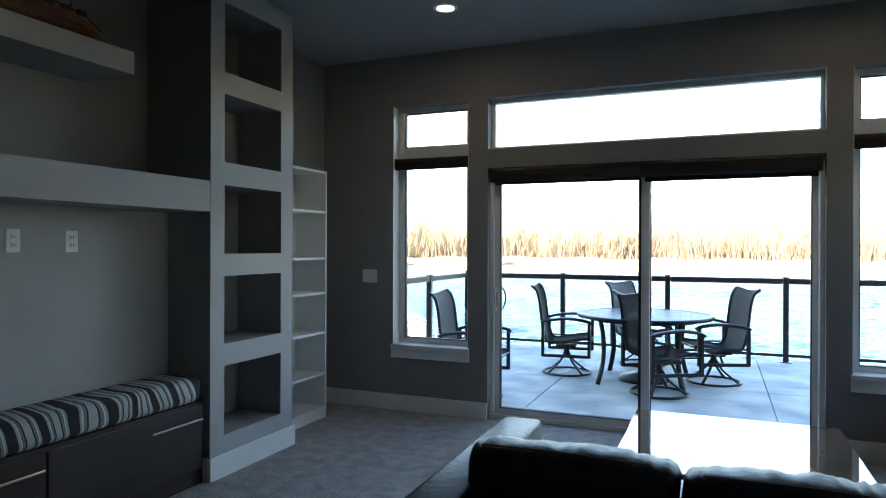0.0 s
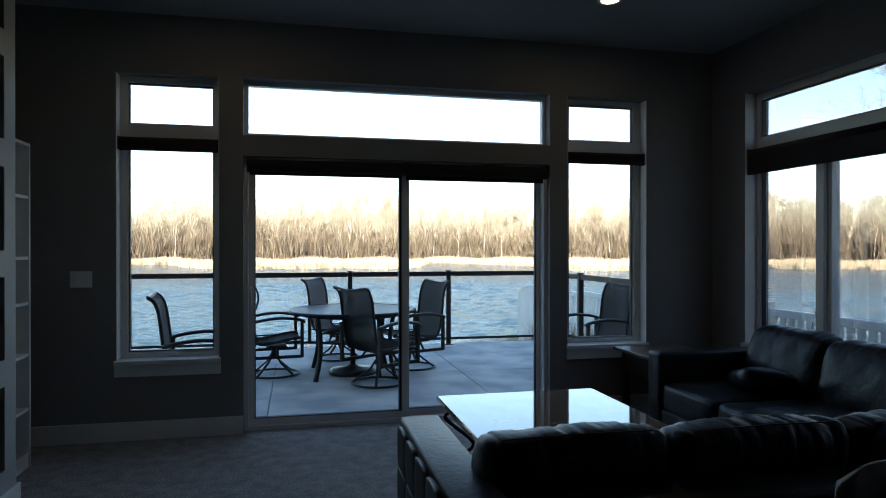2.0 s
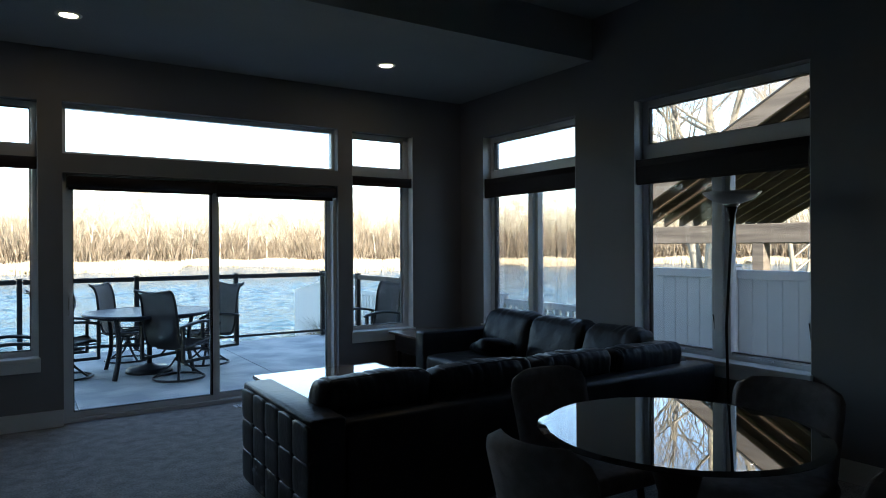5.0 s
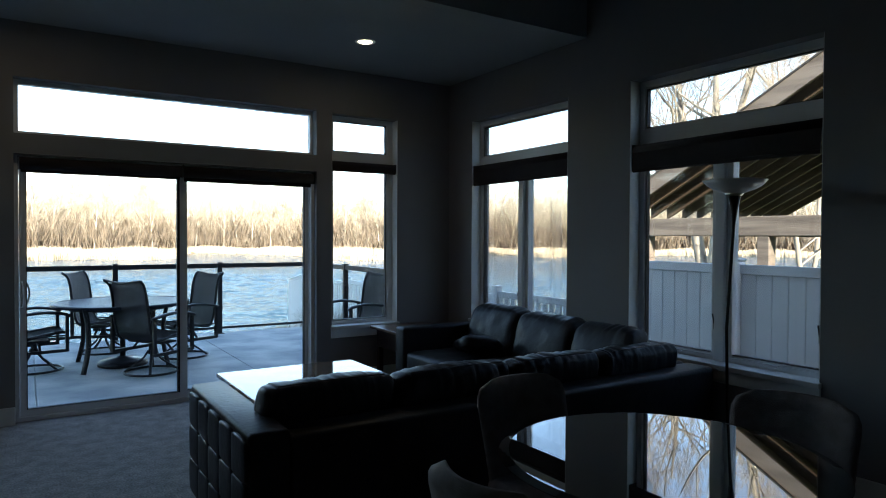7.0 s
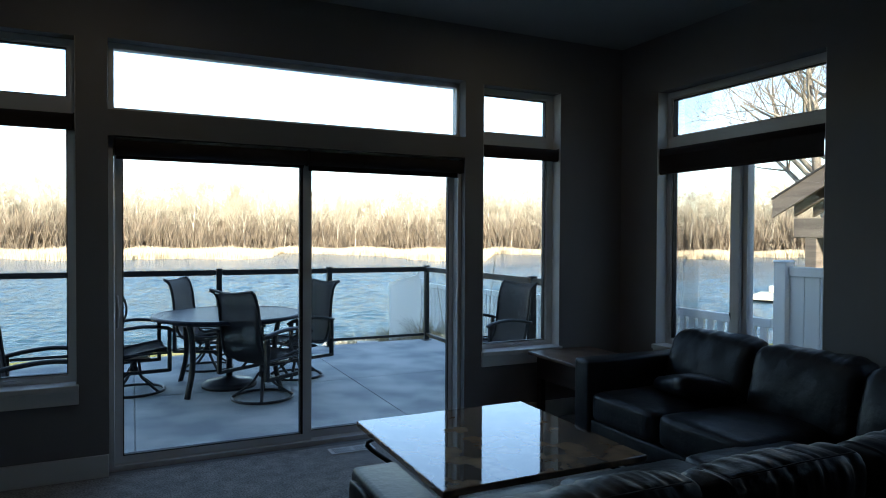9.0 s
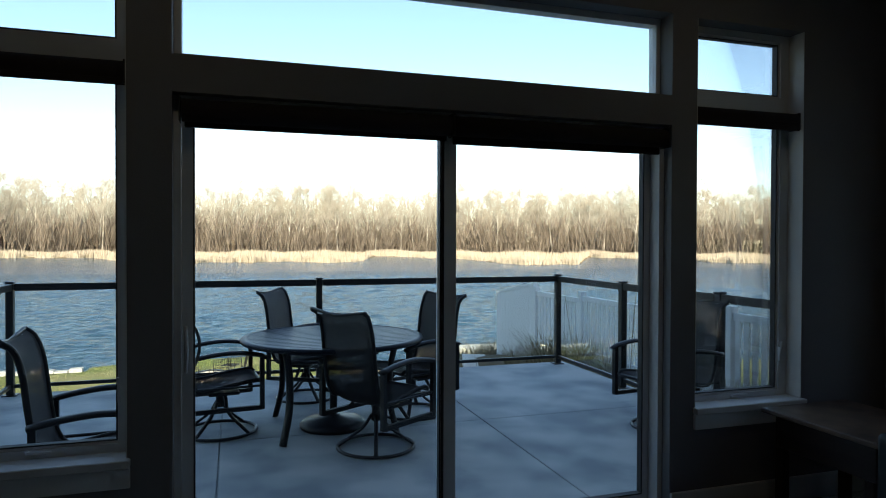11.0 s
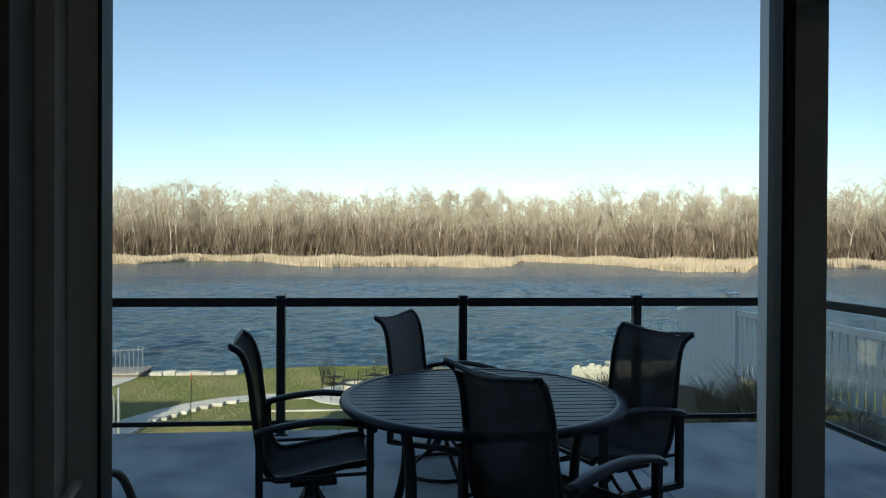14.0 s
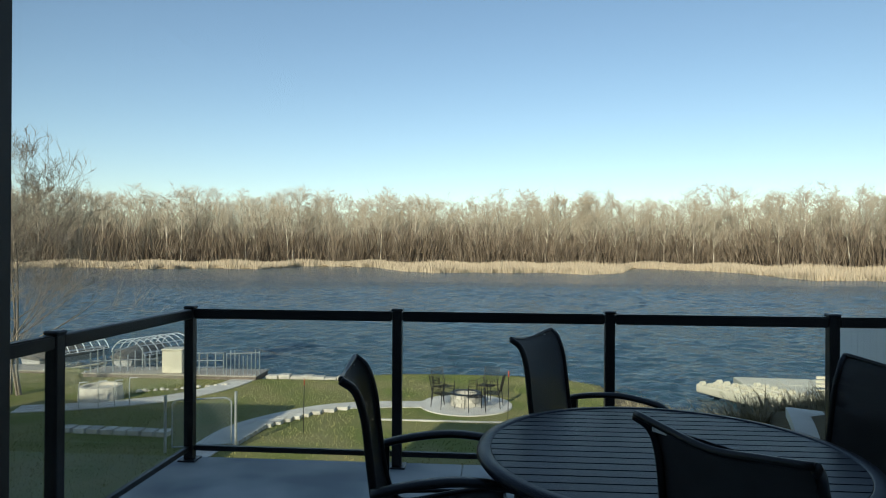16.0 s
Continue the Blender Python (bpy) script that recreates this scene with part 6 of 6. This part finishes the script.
for i, (x, y, h) in enumerate(((-12.3, 17.9, 0.85), (-11.9, 18.35, 0.8), (-11.45, 18.6, 0.8), (-11.05, 18.8, 0.8), (-10.7, 19.0, 0.85))):
    o = thing("hoop_post", (x, y, ground(x, y)), 25, "thin galvanised hoop post beside the walk", "post", "hoop posts")
    part("hoop", tubem(smooth_path([(-0.10, 0, -0.1), (-0.10, 0, h - 0.08), (-0.03, 0, h), (0.12, 0, h + 0.01)], 4), 0.016, 6), M_GALV, o)
pr = thing("dock_railing", (-14.9, 23.4, -3.25), 20, "row of upright aluminium posts with a rail on the dock edge", "railing")
for i in range(10):
    part("post", tubem([(0.26 * i, 0, 0), (0.26 * i, 0, 0.75 + 0.15 * math.sin(i * 2.1))], 0.026, 6), M_ALU, pr)
part("rail", tubem([(0, 0, 0.42), (2.34, 0, 0.42)], 0.022, 6), M_ALU, pr)
pr2 = thing("dock_railing", (-11.0, 23.5, -3.25), 8, "open aluminium railing beside the dock box", "railing")
for i in range(5):
    part("post", tubem([(0.3 * i, 0, 0), (0.3 * i, 0, 0.8)], 0.026, 6), M_ALU, pr2)
for z in (0.25, 0.5, 0.78):
    part("rail", tubem([(0, 0, z), (1.2, 0, z)], 0.018, 6), M_ALU, pr2)
rs = random.Random(12)
for i in range(16):
    x = -11.6 + 0.17 * i + rs.uniform(-0.1, 0.1)
    y = 20.9 + 0.10 * i + rs.uniform(-0.1, 0.1)
    r = rs.uniform(0.05, 0.13)
    o = tagged(finish("shore_rock", lathe(bmesh.new(), [(0, -r * 0.5), (r, -r * 0.2), (r * 0.85, r * 0.45), (r * 0.3, r * 0.75), (0, r * 0.78)], 7), M_BLOCK, None, False), "pale loose rock on the grassy bank", "rock", "shore rocks")
    o.matrix_world = pose(x, y, ground(x, y) + r * 0.2, rs.uniform(-15, 15), rs.uniform(-15, 15), rs.uniform(0, 360))
tk = thing("dock_box", (-11.75, 23.8, -3.25), 0, "tall cream plastic dock box", "dock box")
part("body", boxm(-0.4, 0.4, -0.3, 0.3, 0, 0.85, bevel=0.04, seg=2), M_CREAMDOCK, tk)
part("lid", boxm(-0.43, 0.43, -0.33, 0.33, 0.851, 0.92, bevel=0.03, seg=2), M_CREAMDOCK, tk)
pl = thing("stone_planter", (-12.2, 19.75, ground(-12.2, 19.75)), 0, "round stone planter wall on the bank", "planter")
part("wall", lathe(bmesh.new(), [(0.0, 0.0), (0.68, 0.0), (0.62, 0.45), (0.5, 0.45), (0.5, 0.36), (0, 0.36)], 26), M_BLOCK, pl)

nd = thing("neighbour_dock", (52, 36, -4.0), 30, "white board dock with posts out in the lake", "dock")
part("deck", boxm(-3.5, 3.5, -1.2, 1.2, 0.2, 0.45, bevel=0.02), M_CREAMDOCK, nd)
for i in range(6):
    part("post", tubem([(-3.3 + 1.3 * i, -1.1, -0.6), (-3.3 + 1.3 * i, -1.1, 1.6)], 0.06, 6), M_ALU, nd)
part("rail", tubem([(-3.3, -1.1, 1.55), (3.3, -1.1, 1.55)], 0.04, 6), M_ALU, nd)
part("box", boxm(1.9, 2.6, -0.2, 0.3, 0.45, 1.1, bevel=0.05), M_CREAMDOCK, nd)

# cream floating dock with bench, to the east
fd = thing("floating_dock", (11.6, 24.5, -3.86), -4, "cream plastic floating dock sections", "dock")
for i in range(4):
    for j in range(3):
        part("section", boxm(-1.6 + 1.5 * i, -0.12 + 1.5 * i, -1.6 + 1.5 * j, -0.12 + 1.5 * j, -0.3, 0.16, bevel=0.05, seg=2), M_CREAMDOCK, fd)
for s in range(2):
    rk = thing("watercraft_ramp", (9.3 - 0.0 + s * 1.25, 24.0 - s * 0.4, -3.9), 28, "cream roller ramp for small watercraft", "ramp", "watercraft ramps")
    for sx in (-0.42, 0.42):
        part("side", boxm(sx - 0.12, sx + 0.12, -1.7, 1.7, 0, 0.34, bevel=0.07, seg=2), M_CREAMDOCK, rk)
        for k in range(9):
            part("roller", tubem([(sx - 0.10, -1.5 + 0.37 * k, 0.37), (sx + 0.10, -1.5 + 0.37 * k, 0.37)], 0.08, 8), M_CREAMDOCK, rk)
    part("bed", boxm(-0.29, 0.29, -1.6, 1.6, 0.02, 0.12), M_CREAMDOCK, rk)
bn = thing("dock_bench", (12.4, 22.9, -3.70), -4, "cream slatted bench on the floating dock", "bench")
part("seat", boxm(-1.1, 1.1, -0.1, 0.35, 0.42, 0.47, bevel=0.01), M_CREAMDOCK, bn)
for i in range(3):
    part("back_slat", boxm(-1.1, 1.1, -0.16, -0.12, 0.55 + 0.14 * i, 0.65 + 0.14 * i, bevel=0.01), M_CREAMDOCK, bn)
for x in (-0.8, 0, 0.8):
    part("leg", boxm(x - 0.05, x + 0.05, -0.17, 0.3, 0, 0.42, bevel=0.01), M_CREAMDOCK, bn)


# grasses and brush on the bank east of the deck
def tuft_mesh(seed, n, h, spread, curl=0.6):
    rng = np.random.default_rng(seed)
    V, F = [], []
    for i in range(n):
        a, r = rng.uniform(0, 6.28), spread * rng.uniform(0, 1) ** 0.7
        bx, by = r * math.cos(a) * 0.4, r * math.sin(a) * 0.4
        da = a + rng.uniform(-0.8, 0.8)
        hh = h * rng.uniform(0.45, 1.0)
        w = 0.006 * rng.uniform(0.7, 1.5)
        pts = []
        for k in range(4):
            t = k / 3
            out_ = curl * hh * t * t * rng.uniform(0.6, 1.1)
            pts.append((bx + math.cos(da) * out_, by + math.sin(da) * out_, hh * (t - 0.25 * t * t)))
        b = len(V)
        px, py = -math.sin(da) * w, math.cos(da) * w
        for k, p in enumerate(pts):
            q = 1 - k / 3.3
            V += [(p[0] - px * q, p[1] - py * q, p[2]), (p[0] + px * q, p[1] + py * q, p[2])]
        for k in range(3):
            F += [(b + 2 * k, b + 2 * k + 1, b + 2 * k + 3), (b + 2 * k, b + 2 * k + 3, b + 2 * k + 2)]
    return np.array(V, dtype=np.float32), np.array(F, dtype=np.int32)


tufts = [mesh_from("dry_grass_clump", *tuft_mesh(i, 260, 0.75, 0.45), M_DRYGRASS) for i in range(3)]
rnd = random.Random(8)
for x, y, s in ((5.15, 6.7, 1.5), (5.3, 6.1, 1.4), (5.0, 7.2, 1.3), (5.35, 7.1, 1.2), (5.5, 5.5, 1.0), (5.2, 8.2, 0.9), (5.55, 4.0, 0.8), (5.5, 3.0, 0.85), (5.55, 1.4, 0.8), (4.8, 6.0, 0.6), (5.3, 5.2, 0.8), (4.9, 4.3, 0.7), (5.25, 3.4, 0.8), (4.8, 2.6, 0.7), (5.2, 1.8, 0.75), (4.9, 11.3, 1.1), (6.6, 12.6, 1.0), (5.4, 7.8, 0.8), (5.35, 6.2, 0.8), (5.4, 4.6, 0.75), (5.35, 2.4, 0.7)):
    o = tagged(new("dry_grass_clump", tufts[rnd.randrange(3)]), "dry tan ornamental grass clump on the bank beside the white fence" if s < 1.1 else "large dry shrubby grass clump at the top of the bank", "ornamental grass", "grass clumps")
    o.matrix_world = pose(x, y, ground(x, y) - 0.02, 0, 0, rnd.uniform(0, 360)) @ Matrix.Diagonal((s, s, s, 1))
for x, y, h in ((4.3, 7.4, 2.6), (4.38, 7.3, 2.45), (4.55, 6.2, 2.4), (4.75, 5.0, 2.5), (4.9, 4.0, 2.6), (4.42, 7.6, 2.2)):
    o = thing("tall_stalk", (x, y, ground(x, y)), 0, "single tall thin dry stalk on the bank", "plant stalk", "stalks")
    lean = rnd.uniform(-0.3, 0.3)
    part("stem", tubem(smooth_path([(0, 0, 0), (lean * 0.2, 0, h * 0.5), (lean, 0.05, h)], 3), [0.0045] * 6 + [0.002], 4), M_DRYGRASS, o)
VV, FF, off = [], [], 0
t0 = tuft_mesh(77, 120, 0.5, 0.7, 0.5)
for i in range(260):
    x = rnd.uniform(4.3, 13)
    y = rnd.uniform(11.5, 19.5)
    if y > shore(x) - 0.3:
        continue
    s = rnd.uniform(0.7, 1.6)
    c, sn = math.cos(i), math.sin(i)
    W_ = t0[0].copy()
    X = (t0[0][:, 0] * c - t0[0][:, 1] * sn) * s * 1.5 + x
    Y = (t0[0][:, 0] * sn + t0[0][:, 1] * c) * s * 1.5 + y
    W_[:, 0], W_[:, 1], W_[:, 2] = X, Y, t0[0][:, 2] * s + ground(x, y) - 0.03
    VV.append(W_)
    FF.append(t0[1] + off)
    off += len(W_)
tagged(new("bank_brush", mesh_from("bank_brush", np.concatenate(VV), np.concatenate(FF), M_DRYGRASS)), "low dry brush on the lake bank", "brush", "", "stuff")
N = 26000
gxr, gyr = rng.uniform(-12, 4.2, N), rng.uniform(11.5, 25, N)
zz = np.array([ground(a, b) for a, b in zip(gxr, gyr)])
sh_ = np.array([shore(a) for a in gxr])
keep = (gyr < sh_ - 0.4) & ((gxr + 0.5) ** 2 + (gyr - 19.3) ** 2 > 2.0)
gxr, gyr, zz = gxr[keep], gyr[keep], zz[keep]
n = len(gxr)
ta = rng.uniform(0, np.pi, n)
V = np.empty((n, 3, 3), dtype=np.float32)
V[:, 0] = np.stack([gxr - 0.02 * np.cos(ta), gyr - 0.02 * np.sin(ta), zz - 0.02], 1)
V[:, 1] = np.stack([gxr + 0.02 * np.cos(ta), gyr + 0.02 * np.sin(ta), zz - 0.02], 1)
V[:, 2] = np.stack([gxr + rng.uniform(-0.03, 0.03, n), gyr + rng.uniform(-0.03, 0.03, n), zz + rng.uniform(0.02, 0.055, n)], 1)
tagged(new("lawn_grass", mesh_from("lawn_grass", V.reshape(-1, 3), np.arange(n * 3).reshape(-1, 3), M_GRASS)), "short spring lawn grass", "grass", "", "stuff")
